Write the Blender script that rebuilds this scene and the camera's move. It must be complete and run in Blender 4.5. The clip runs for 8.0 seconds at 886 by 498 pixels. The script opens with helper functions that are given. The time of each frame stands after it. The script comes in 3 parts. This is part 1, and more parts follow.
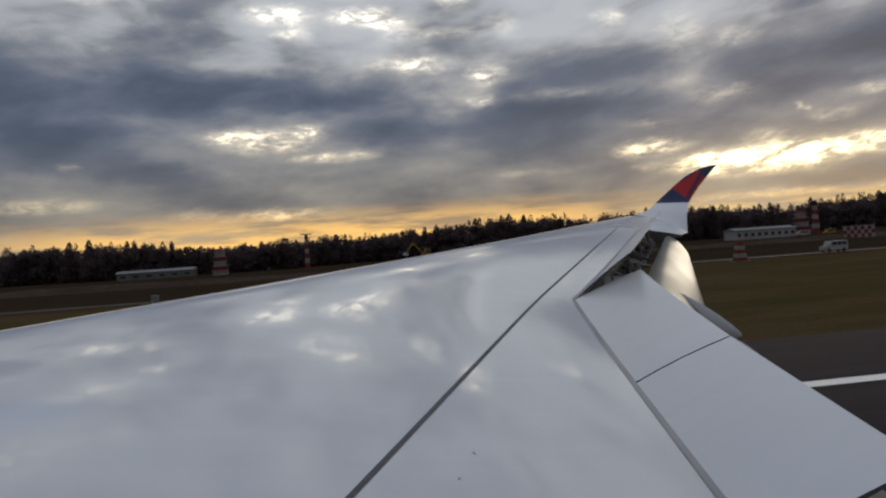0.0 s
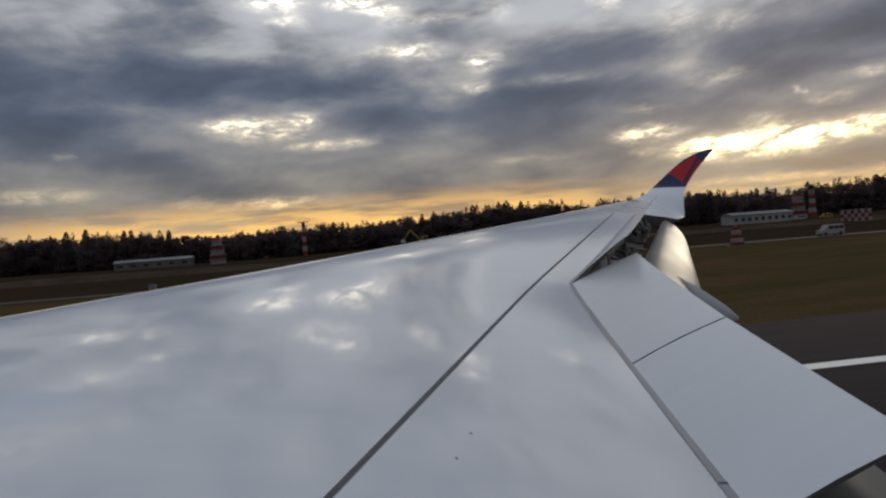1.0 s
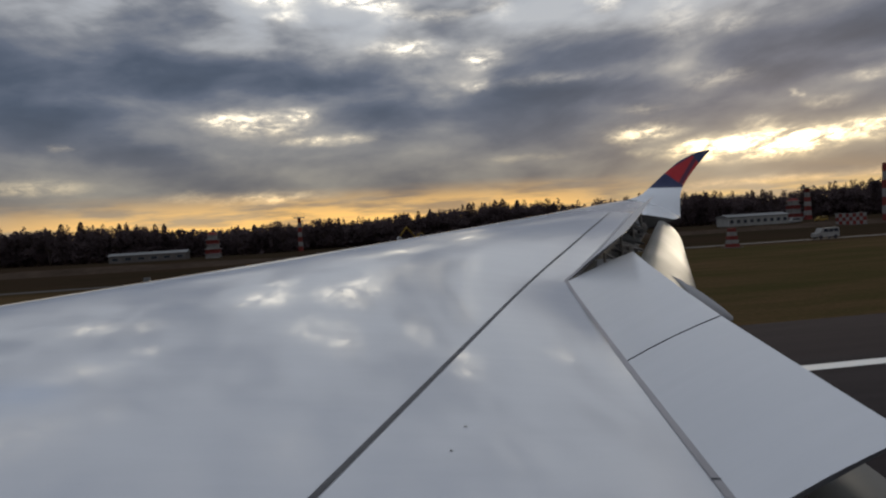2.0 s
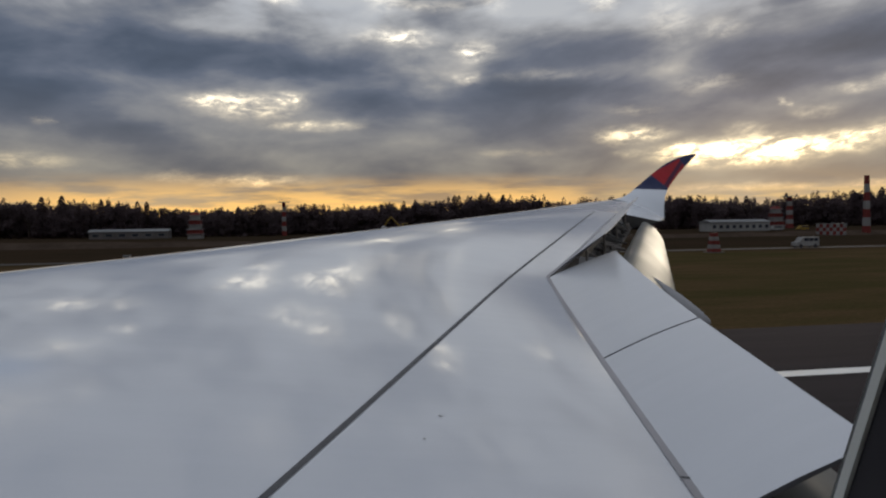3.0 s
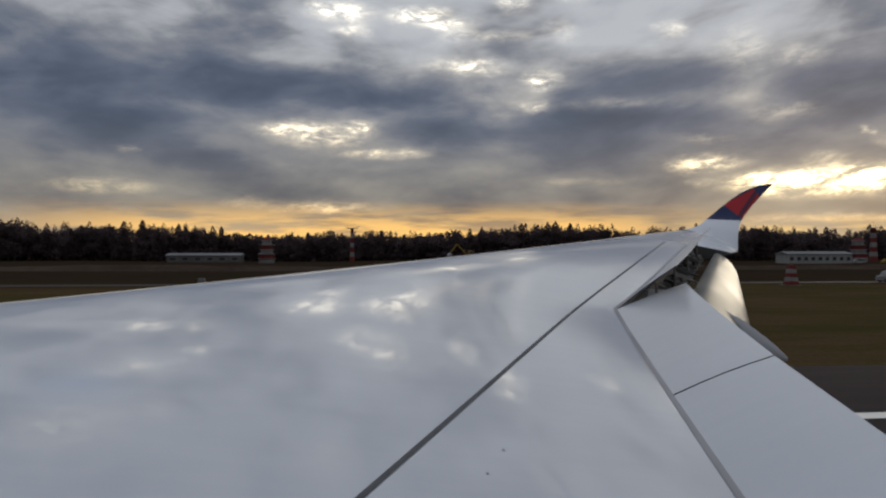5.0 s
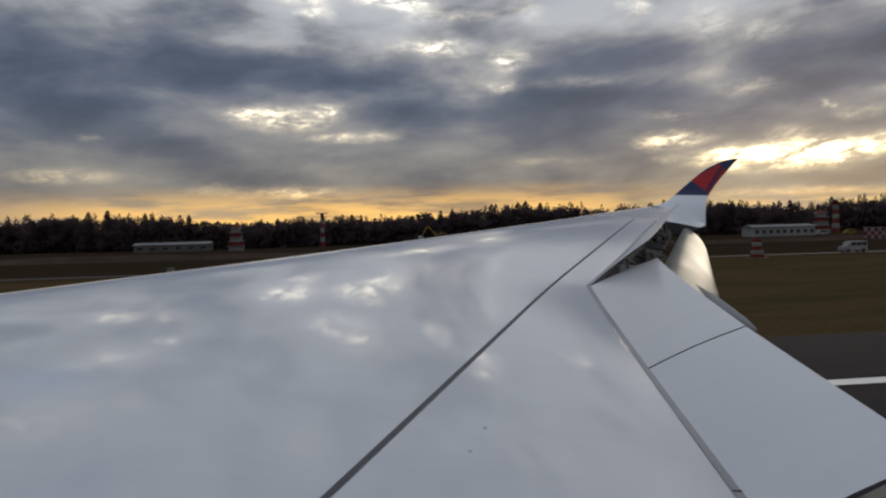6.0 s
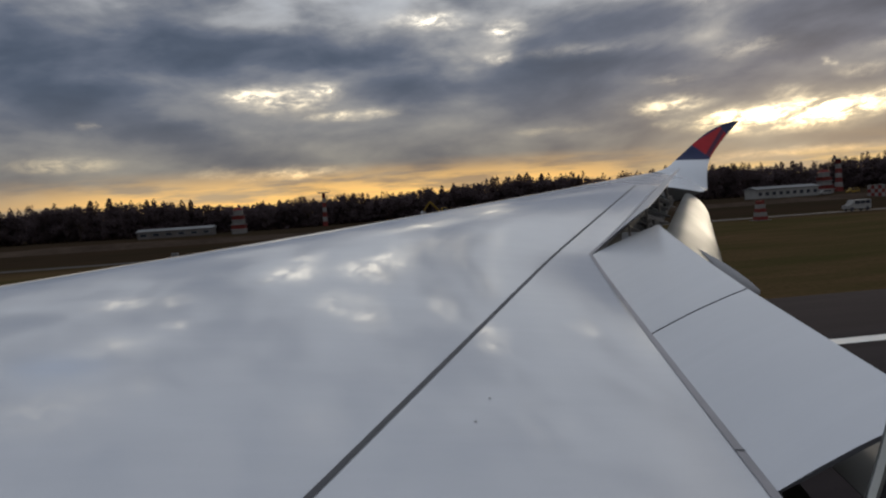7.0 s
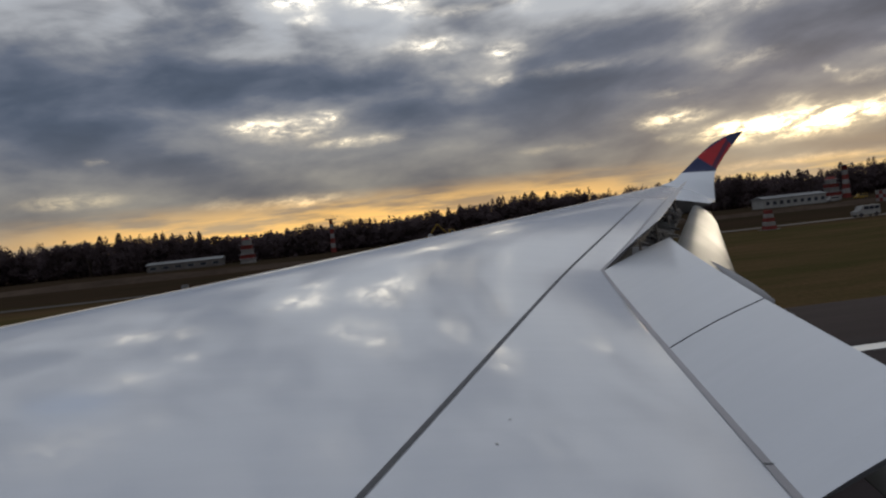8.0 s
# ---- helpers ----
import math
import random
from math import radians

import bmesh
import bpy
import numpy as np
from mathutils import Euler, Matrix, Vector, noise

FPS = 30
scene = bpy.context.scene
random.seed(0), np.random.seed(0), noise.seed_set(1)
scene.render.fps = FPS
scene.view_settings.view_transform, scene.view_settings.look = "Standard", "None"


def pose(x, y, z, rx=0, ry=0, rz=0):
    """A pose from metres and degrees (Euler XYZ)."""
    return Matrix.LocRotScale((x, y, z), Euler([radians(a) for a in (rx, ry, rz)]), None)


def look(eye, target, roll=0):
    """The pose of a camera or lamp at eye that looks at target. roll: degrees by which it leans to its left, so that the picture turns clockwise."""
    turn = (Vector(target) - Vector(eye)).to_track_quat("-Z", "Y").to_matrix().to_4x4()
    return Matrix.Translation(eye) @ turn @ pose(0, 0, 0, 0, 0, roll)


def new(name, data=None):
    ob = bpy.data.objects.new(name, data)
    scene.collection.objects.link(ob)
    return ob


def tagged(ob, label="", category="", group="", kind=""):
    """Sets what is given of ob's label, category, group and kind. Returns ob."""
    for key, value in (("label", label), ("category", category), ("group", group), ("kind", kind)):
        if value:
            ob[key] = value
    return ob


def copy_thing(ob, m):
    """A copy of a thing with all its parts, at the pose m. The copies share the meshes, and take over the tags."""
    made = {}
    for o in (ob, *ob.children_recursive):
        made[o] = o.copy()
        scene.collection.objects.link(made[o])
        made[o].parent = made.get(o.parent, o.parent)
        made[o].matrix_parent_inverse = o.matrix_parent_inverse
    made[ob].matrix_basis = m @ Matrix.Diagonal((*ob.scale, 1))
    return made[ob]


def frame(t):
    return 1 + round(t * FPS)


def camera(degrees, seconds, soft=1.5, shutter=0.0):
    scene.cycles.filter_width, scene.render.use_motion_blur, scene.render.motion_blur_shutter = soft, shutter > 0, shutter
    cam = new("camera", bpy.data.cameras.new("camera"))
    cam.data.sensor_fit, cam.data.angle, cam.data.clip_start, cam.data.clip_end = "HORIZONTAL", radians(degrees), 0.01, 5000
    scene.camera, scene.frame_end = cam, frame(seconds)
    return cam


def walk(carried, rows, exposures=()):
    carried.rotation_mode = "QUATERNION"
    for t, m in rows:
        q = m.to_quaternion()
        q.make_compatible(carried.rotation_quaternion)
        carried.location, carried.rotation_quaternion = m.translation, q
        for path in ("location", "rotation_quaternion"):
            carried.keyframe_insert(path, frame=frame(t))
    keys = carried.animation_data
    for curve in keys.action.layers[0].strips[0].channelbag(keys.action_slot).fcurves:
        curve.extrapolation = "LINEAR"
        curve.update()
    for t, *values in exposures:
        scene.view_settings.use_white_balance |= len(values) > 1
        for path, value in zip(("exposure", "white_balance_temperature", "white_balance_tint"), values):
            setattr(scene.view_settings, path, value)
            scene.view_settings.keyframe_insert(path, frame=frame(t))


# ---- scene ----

# The eye is 6.1 m over the runway; x runs aft along the fuselage, y out along the wing.
EYE = 6.1
cam = camera(62.0, 8.0, soft=2.2)
ROWS = [
    (0.0, -0.000, 0.018, 0.044, -8.74, -0.35, -3.84),
    (0.5, 0.005, 0.013, 0.035, -8.71, -0.19, -4.02),
    (1.0, 0.005, 0.004, 0.015, -8.86, -1.37, -4.27),
    (2.3, -0.015, 0.001, -0.019, -9.57, -1.70, -2.48),
    (2.5, -0.019, 0.001, -0.026, -9.53, -2.59, -0.18),
    (3.0, 0.000, 0.003, -0.022, -10.42, -2.27, -0.73),
    (3.5, 0.009, -0.008, 0.001, -11.47, -1.21, -2.54),
    (4.0, -0.009, -0.037, 0.032, -9.81, -0.62, -2.02),
    (4.2, -0.005, -0.037, 0.038, -6.60, 0.22, -2.18),
    (5.3, -0.002, 0.001, -0.007, -5.39, -0.74, 0.17),
    (5.5, -0.002, 0.001, -0.006, -6.15, -1.30, -1.06),
    (6.0, -0.029, 0.007, -0.009, -7.54, -1.50, -1.53),
    (6.5, -0.014, -0.019, -0.019, -7.31, -2.06, -1.65),
    (7.0, -0.008, -0.016, -0.012, -7.19, -3.45, -3.80),
    (7.5, -0.017, 0.001, -0.014, -6.89, -4.37, -4.16),
    (8.0, -0.033, 0.014, -0.014, -6.69, -1.70, -6.02),
]


def carried_pose(x, y, z, yaw, pitch, roll):
    a, b = radians(yaw), radians(pitch)
    ahead = Vector((-math.sin(a) * math.cos(b), math.cos(a) * math.cos(b), math.sin(b)))
    eye = Vector((x, y, EYE + z))
    return look(eye, eye + ahead, roll)


walk(cam, [(t, carried_pose(*row)) for t, *row in ROWS])

# ---- sky and sun ----
SUN_AZ, SUN_EL = 35.0, 5.5


class Nodes:
    """A small helper for node trees."""

    def __init__(self, tree):
        self.tree = tree
        tree.nodes.clear()

    def add(self, kind, inputs=None, **props):
        node = self.tree.nodes.new(kind)
        if "operation" in props:
            node.operation = props["operation"]
        if "use_clamp" in props:
            node.use_clamp = props["use_clamp"]
        if "data_type" in props:
            node.data_type = props["data_type"]
        if "blend_type" in props:
            node.blend_type = props["blend_type"]
        if "interpolation_type" in props:
            node.interpolation_type = props["interpolation_type"]
        for key, value in (inputs or {}).items():
            socket = node.inputs[key]
            if isinstance(value, bpy.types.NodeSocket):
                self.tree.links.new(value, socket)
            else:
                socket.default_value = value
        return node

    def math(self, op, a, b=0.0, c=0.0, clamp=False):
        return self.add("ShaderNodeMath", {0: a, 1: b, 2: c}, operation=op, use_clamp=clamp).outputs[0]

    def vec(self, op, a, b=(0, 0, 0)):
        return self.add("ShaderNodeVectorMath", {0: a, 1: b}, operation=op).outputs[0]

    def noise(self, vector, scale, detail=4.0, rough=0.55, distort=0.0):
        return self.add("ShaderNodeTexNoise", {"Vector": vector, "Scale": scale, "Detail": detail, "Roughness": rough, "Distortion": distort}).outputs[0]

    def ramp(self, fac, stops):
        node = self.add("ShaderNodeValToRGB", {0: fac})
        ramp = node.color_ramp
        while len(ramp.elements) < len(stops):
            ramp.elements.new(0.5)
        for element, (place, color) in zip(ramp.elements, stops):
            element.position, element.color = place, (*color, 1.0) if len(color) == 3 else color
        return node.outputs[0]

    def mix(self, fac, a, b, blend="MIX"):
        node = self.add("ShaderNodeMix", data_type="RGBA", blend_type=blend)
        for socket, value in ((node.inputs[0], fac), (node.inputs[6], a), (node.inputs[7], b)):
            if isinstance(value, bpy.types.NodeSocket):
                self.tree.links.new(value, socket)
            else:
                socket.default_value = value if not isinstance(value, tuple) else (*value, 1.0)[:4]
        return node.outputs[2]

    def span(self, value, a, b, c=0.0, d=1.0, smooth=True):
        return self.add("ShaderNodeMapRange", {0: value, 1: a, 2: b, 3: c, 4: d}, interpolation_type="SMOOTHSTEP" if smooth else "LINEAR").outputs[0]


world = bpy.data.worlds.new("evening_sky")
scene.world = world
world.use_nodes = True
n = Nodes(world.node_tree)
way = n.add("ShaderNodeTexCoord").outputs["Generated"]
split = n.add("ShaderNodeSeparateXYZ", {0: way})
wx, wy, wz = split.outputs
azimuth = n.math("MULTIPLY", n.math("ARCTAN2", wx, wy), 57.2958)
elevation = n.math("MULTIPLY", n.math("ARCSINE", wz), 57.2958)
# cloud layers by bearing; towards the hidden sun the streaks slant upwards
slant = n.math("SUBTRACT", elevation, n.math("MULTIPLY", n.math("MAXIMUM", n.math("SUBTRACT", azimuth, 16.0), 0.0), 0.12))
drift = n.add("ShaderNodeCombineXYZ", {0: azimuth, 1: slant, 2: 0.0}).outputs[0]
broad = n.noise(n.vec("MULTIPLY", drift, (0.055, 0.150, 1.0)), 1.0, 3.0, 0.5, 0.5)
fine = n.noise(n.vec("MULTIPLY", drift, (0.17, 0.40, 1.0)), 1.0, 7.0, 0.52, 0.15)
cloud = n.math("ADD", n.math("MULTIPLY", broad, 0.55), n.math("MULTIPLY", fine, 0.45))
# breaks in the cloud deck: azimuth, elevation, half width, half height, strength
LOW_BREAKS = [
    (29.2, 2.0, 1.36, 0.17, 0.6), (40.9, 2.1, 1.34, 0.19, 1.0), (34.4, 2.1, 2.23, 0.16, 0.8), (-3.8, 3.1, 2.2, 0.30, 1.1), (-9.5, 3.4, 1.2, 0.20, 0.6),
    (-19.6, 4.4, 2.0, 0.34, 0.8), (32.0, 4.6, 3.0, 0.62, 3.4), (24.6, 4.7, 0.59, 0.21, 0.8), (28.6, 4.7, 1.13, 0.34, 1.3), (36.6, 4.9, 2.8, 0.48, 2.7),
    (15.7, 5.0, 1.77, 0.17, 0.35), (40.7, 5.4, 1.5, 0.34, 1.6), (43.0, 6.0, 1.4, 0.34, 1.2), (32.7, 6.1, 0.85, 0.30, 1.2), (24.8, 6.2, 1.5, 0.46, 2.0),
]
MIDDLE_BREAKS = [
    (-17.9, 7.0, 0.48, 0.14, 0.4), (36.9, 7.1, 0.87, 0.27, 0.6), (-0.5, 7.2, 1.3, 0.22, 1.3), (2.8, 7.2, 0.96, 0.21, 0.9), (35.3, 7.8, 0.2, 0.2, 1.3),
    (25.1, 7.9, 1.17, 0.21, 0.5), (39.5, 8.5, 0.69, 0.23, 0.8), (-4.2, 8.6, 2.31, 0.62, 1.5), (42.3, 8.8, 1.4, 0.29, 0.8), (-7.0, 8.9, 1.05, 0.29, 1.0),
    (-0.9, 9.2, 0.51, 0.34, 1.9), (30.0, 9.5, 1.35, 0.40, 0.6), (12.4, 10.8, 0.58, 0.34, 1.0), (18.4, 10.8, 2.61, 0.25, 0.3), (12.8, 12.7, 0.9, 0.5, 1.6),
]
HIGH_BREAKS = [
    (31.0, 13.4, 0.94, 0.47, 0.6), (7.9, 13.7, 1.3, 0.4, 1.4), (5.7, 13.9, 1.23, 0.35, 0.8), (27.6, 14.2, 1.06, 1.0, 0.5), (22.5, 15.8, 0.68, 0.4, 0.9),
    (6.6, 16.3, 1.06, 0.6, 0.7), (14.4, 16.2, 0.8, 0.5, 0.5), (9.8, 15.9, 1.6, 0.3, 0.8), (-1.6, 16.4, 0.85, 0.36, 1.2), (-2.6, 17.6, 1.5, 0.42, 2.1),
    (3.6, 17.4, 1.5, 0.42, 2.0), (5.2, 16.9, 0.8, 0.3, 1.2),
]
# above the wing, seen in its gloss
TOP_BREAKS = [
    (-15.6, 18.8, 1.4, 0.40, 1.3), (-11.8, 19.1, 0.9, 0.34, 1.3), (-11.4, 21.3, 0.6, 0.22, 1.2), (-16.2, 22.4, 2.2, 0.50, 1.1), (-13.2, 25.2, 1.2, 0.5, 0.5),
    (-20.0, 26.4, 3.0, 0.9, 0.9), (1.6, 19.6, 1.5, 0.5, 1.1), (4.3, 20.0, 1.1, 0.6, 1.5), (10.8, 18.4, 0.8, 0.5, 1.5), (15.2, 19.3, 0.9, 0.6, 2.0),
    (1.7, 27.6, 1.6, 0.9, 0.5), (20.6, 24.0, 2.2, 1.6, 0.3),
]
BREAKS = LOW_BREAKS + MIDDLE_BREAKS + HIGH_BREAKS + TOP_BREAKS
DARKS = [
    (-20.0, 10.0, 9.0, 4.5, 0.35),     (36.7, 2.9, 3.89, 0.32, 0.6), (21.1, 5.7, 2.57, 0.77, 0.6), (-12.7, 6.6, 2.4, 0.5, 0.6), (27.6, 8.1, 2.43, 0.66, 0.5), (16.0, 8.7, 3.95, 1.45, 0.6),
    (-17.9, 8.9, 3.0, 1.1, 0.6), (5.8, 8.9, 3.99, 0.68, 0.9), (34.9, 9.5, 2.22, 0.86, 0.6), (21.8, 9.7, 2.98, 0.5, 0.5), (0.3, 11.3, 3.4, 0.6, 0.8),
    (37.2, 11.3, 3.85, 1.43, 1.0), (41.1, 12.0, 1.98, 0.87, 0.5), (-7.1, 12.2, 5.8, 0.96, 1.0), (21.2, 12.7, 5.09, 0.82, 0.6), (10.3, 15.5, 2.22, 0.8, 0.5),
    (-10.3, 16.4, 2.8, 0.9, 0.6), (-22.0, 12.0, 3.0, 0.9, 0.6), (5.1, 17.3, 1.94, 0.6, 0.5),
]
LIGHTS = [
    (3.7, 5.2, 7.98, 1.13, 0.25), (-18.1, 5.6, 2.81, 0.77, 0.2), (-3.9, 6.6, 4.67, 0.51, 0.3), (39.1, 7.6, 2.73, 0.99, 0.5), (-11.0, 8.2, 4.34, 0.88, 0.15),
    (30.9, 8.4, 2.34, 0.73, 0.4), (-18.0, 10.4, 4.0, 0.34, 0.4), (26.1, 10.7, 3.68, 0.98, 0.5), (10.3, 12.8, 2.22, 2.07, 0.8), (-3.3, 14.2, 3.6, 0.56, 0.35),
    (28.5, 14.7, 3.19, 1.32, 0.5), (2.8, 15.2, 3.94, 1.61, 0.9), (-16.0, 15.0, 4.4, 1.32, 0.35), (17.4, 15.5, 3.49, 1.6, 0.7), (8.0, 18.8, 12.0, 2.2, 0.5), (23.0, 17.2, 8.0, 1.8, 0.5), (-3.0, 16.6, 3.4, 1.2, 0.8),
]
flat = n.add("ShaderNodeCombineXYZ", {0: azimuth, 1: elevation, 2: 0.0}).outputs[0]
warp = n.add("ShaderNodeTexNoise", {"Vector": n.vec("MULTIPLY", flat, (0.32, 0.75, 1.0)), "Scale": 1.0, "Detail": 6.0, "Roughness": 0.62}).outputs[1]
warped = n.vec("ADD", flat, n.vec("MULTIPLY", n.vec("SUBTRACT", warp, (0.5, 0.5, 0.5)), (3.2, 1.05, 0.0)))


def patches(rows, reach=2.4):
    total = 0.0
    for az, el, w, h, strength in rows:
        off = n.vec("MULTIPLY", n.vec("SUBTRACT", warped, (az, el, 0.0)), (1.0 / w, 1.0 / h, 0.0))
        far = n.add("ShaderNodeVectorMath", {0: off}, operation="LENGTH").outputs[1]
        total = n.math("ADD", total, n.span(far, reach, 0.0, 0.0, strength))
    return total


streak = n.noise(n.vec("MULTIPLY", drift, (0.50, 1.25, 1.0)), 1.0, 8.0, 0.68, 0.3)
gaps = patches(BREAKS)
bright = n.math("MULTIPLY", gaps, n.span(streak, 0.35, 0.66, 0.15, 1.55))
halo = patches([row[:4] + (min(row[4], 1.6),) for row in BREAKS], 3.8)
billow = n.noise(n.vec("MULTIPLY", drift, (0.13, 0.36, 1.0)), 1.0, 5.0, 0.5, 0.5)
shade = n.math("SUBTRACT", patches(LIGHTS), patches(DARKS))
level = n.math("ADD", n.math("ADD", n.span(cloud, 0.23, 0.78, -0.03, 0.95, False), n.span(elevation, 12.0, 24.0, -0.02, 0.16)), n.math("ADD", n.math("MULTIPLY", shade, 0.42), n.math("MULTIPLY", n.math("SUBTRACT", billow, 0.47), n.span(elevation, 5.0, 12.0, 0.35, 1.15))))
deck = n.ramp(n.math("MULTIPLY_ADD", level, 0.72, 0.28), [(0.0, (0.056, 0.074, 0.110)), (0.28, (0.084, 0.107, 0.154)), (0.48, (0.128, 0.151, 0.204)), (0.676, (0.230, 0.244, 0.278)), (0.856, (0.39, 0.382, 0.375)), (1.0, (0.60, 0.57, 0.51))])
# thinner, paler cloud high up
puffs = n.noise(n.vec("MULTIPLY", drift, (0.11, 0.17, 1.0)), 1.0, 4.0, 0.5, 0.3)
deck = n.mix(n.span(elevation, 16.5, 40.0, 0.0, 0.9), deck, n.mix(n.span(puffs, 0.36, 0.66), (0.40, 0.455, 0.555), (0.74, 0.78, 0.86)))
# a clear blue gap
deck = n.mix(patches([(-19.5, 23.6, 2.4, 0.9, 0.65)]), deck, (0.33, 0.44, 0.64))
# bluer light in the high thin cloud
deck = n.mix(n.math("MULTIPLY", n.span(elevation, 10.0, 16.0, 0.0, 0.7), n.span(level, 0.45, 0.95)), deck, (0.44, 0.485, 0.56))
# warm light low down
low = n.span(elevation, 10.5, 1.5)
deck = n.mix(n.math("MULTIPLY", low, 0.8), deck, n.mix(n.span(level, 0.15, 0.75), (0.144, 0.133, 0.126), (0.31, 0.280, 0.222)))
veil = n.math("MULTIPLY", n.span(n.math("ABSOLUTE", n.math("SUBTRACT", azimuth, 35.0)), 0.0, 16.0, 0.22, 0.0), n.span(elevation, 8.0, 3.0))
deck = n.mix(veil, deck, (0.48, 0.45, 0.37))
glow = n.math("MULTIPLY", n.span(elevation, 3.9, 1.1), n.span(n.noise(n.vec("MULTIPLY", flat, (0.12, 0.9, 1.0)), 1.0, 4.0), 0.36, 0.58, 0.30, 1.0))
around = n.span(n.math("ABSOLUTE", n.math("SUBTRACT", azimuth, 0.0)), 13.0, 30.0, 1.0, 0.15)
deck = n.mix(n.math("MULTIPLY", glow, around), deck, (1.14, 0.67, 0.21))
band_low = n.math("MULTIPLY", n.span(elevation, 2.5, 1.3), n.math("MULTIPLY", n.span(azimuth, 18.0, 26.0, 0.0, 0.85), n.span(n.noise(n.vec("MULTIPLY", flat, (0.14, 1.3, 1.0)), 1.0, 3.0), 0.42, 0.60, 0.12, 1.0)))
deck = n.mix(band_low, deck, (0.80, 0.56, 0.25))
tone = n.ramp(n.span(elevation, 1.0, 12.0, 0.0, 1.0, False), [(0.0, (1.0, 0.60, 0.24)), (0.3, (1.0, 0.78, 0.42)), (0.62, (1.0, 0.83, 0.54)), (1.0, (1.0, 0.89, 0.68))])
core = n.math("MULTIPLY", n.math("POWER", n.math("MAXIMUM", n.math("SUBTRACT", bright, 0.85), 0.0), 1.3), 0.42)
power = n.math("ADD", n.math("ADD", n.math("MULTIPLY", bright, 0.33), n.math("MULTIPLY", halo, n.span(elevation, 13.0, 18.0, 0.07, 0.03))), core)
deck = n.vec("ADD", deck, n.vec("MULTIPLY", tone, n.add("ShaderNodeCombineXYZ", {0: power, 1: power, 2: power}).outputs[0]))
heaven = n.add("ShaderNodeTexSky")
heaven.sky_type, heaven.sun_disc = "NISHITA", False
heaven.sun_elevation, heaven.sun_rotation, heaven.dust_density = radians(SUN_EL), radians(SUN_AZ), 2.0
clear = heaven.outputs[0]
cloudy = n.add("ShaderNodeBackground", {0: deck, 1: 1.0}).outputs[0]
behind = n.add("ShaderNodeBackground", {0: clear, 1: 0.05}).outputs[0]
both = n.add("ShaderNodeMixShader", {0: 0.965, 1: behind, 2: cloudy}).outputs[0]
n.add("ShaderNodeOutputWorld", {0: both})

sun = new("sun", bpy.data.lights.new("sun", "SUN"))
sun.data.energy, sun.data.angle, sun.data.color = 0.5, radians(10.0), (1.0, 0.86, 0.66)
toward = Vector((math.sin(radians(SUN_AZ)) * math.cos(radians(SUN_EL)), math.cos(radians(SUN_AZ)) * math.cos(radians(SUN_EL)), math.sin(radians(SUN_EL))))
sun.matrix_world = look(toward * 60.0, (0, 0, 0))


# ---- materials ----
def material(name, build):
    m = bpy.data.materials.new(name)
    m.use_nodes = True
    t = Nodes(m.node_tree)
    shader = t.add("ShaderNodeBsdfPrincipled")
    t.add("ShaderNodeOutputMaterial", {0: shader.outputs[0]})
    build(t, shader)
    return m


def join(t, value, socket):
    t.tree.links.new(value, socket)


def plain(color, rough, metal=0.0, grain=8.0, spread=0.12, bump=0.0, coat=0.0, coat_rough=0.1, shine=0.5):
    """Paint, metal or rubber: two scales of variation over one colour."""

    def build(t, s):
        at = t.add("ShaderNodeTexCoord").outputs["Object"]
        big = t.noise(at, grain * 0.12, 4.0)
        small = t.noise(at, grain, 5.0)
        dark = tuple(c * (1.0 - spread) for c in color)
        light = tuple(min(1.0, c * (1.0 + spread)) for c in color)
        both = t.math("ADD", t.math("MULTIPLY", big, 0.6), t.math("MULTIPLY", small, 0.4))
        join(t, t.mix(t.span(both, 0.3, 0.7), dark, light), s.inputs["Base Color"])
        join(t, t.span(small, 0.3, 0.7, rough * 0.85, rough * 1.15), s.inputs["Roughness"])
        s.inputs["Metallic"].default_value = metal
        s.inputs["Specular IOR Level"].default_value = shine
        s.inputs["Coat Weight"].default_value, s.inputs["Coat Roughness"].default_value = coat, coat_rough
        if bump:
            join(t, t.add("ShaderNodeBump", {"Height": small, "Strength": bump, "Distance": 0.01}).outputs[0], s.inputs["Normal"])

    return build


def wing_paint_build(t, s, polish=0.02):
    at = t.add("ShaderNodeTexCoord").outputs["Object"]
    big = t.noise(at, 0.5, 3.0)
    grime = t.noise(t.vec("MULTIPLY", at, (0.6, 3.0, 1.0)), 1.2, 6.0, 0.65)
    speck = t.noise(at, 40.0, 3.0)
    c = t.mix(t.span(grime, 0.35, 0.7), (0.472, 0.483, 0.509), (0.492, 0.503, 0.529))
    c = t.mix(t.math("MULTIPLY", t.span(speck, 0.66, 0.75), 0.25), c, (0.40, 0.40, 0.40))
    join(t, c, s.inputs["Base Color"])
    s.inputs["Roughness"].default_value = 0.42
    s.inputs["Coat Weight"].default_value = 1.0
    s.inputs["Coat Roughness"].default_value = polish
    swept = t.add("ShaderNodeMapping", {"Vector": at, "Rotation": (0, 0, radians(28)), "Scale": (1.5, 0.28, 1.0)}).outputs[0]
    wave = t.add("ShaderNodeBump", {"Height": t.noise(swept, 1.0, 1.0, 0.4), "Strength": 0.35, "Distance": 0.008}).outputs[0]
    join(t, wave, s.inputs["Normal"])
    join(t, wave, s.inputs["Coat Normal"])


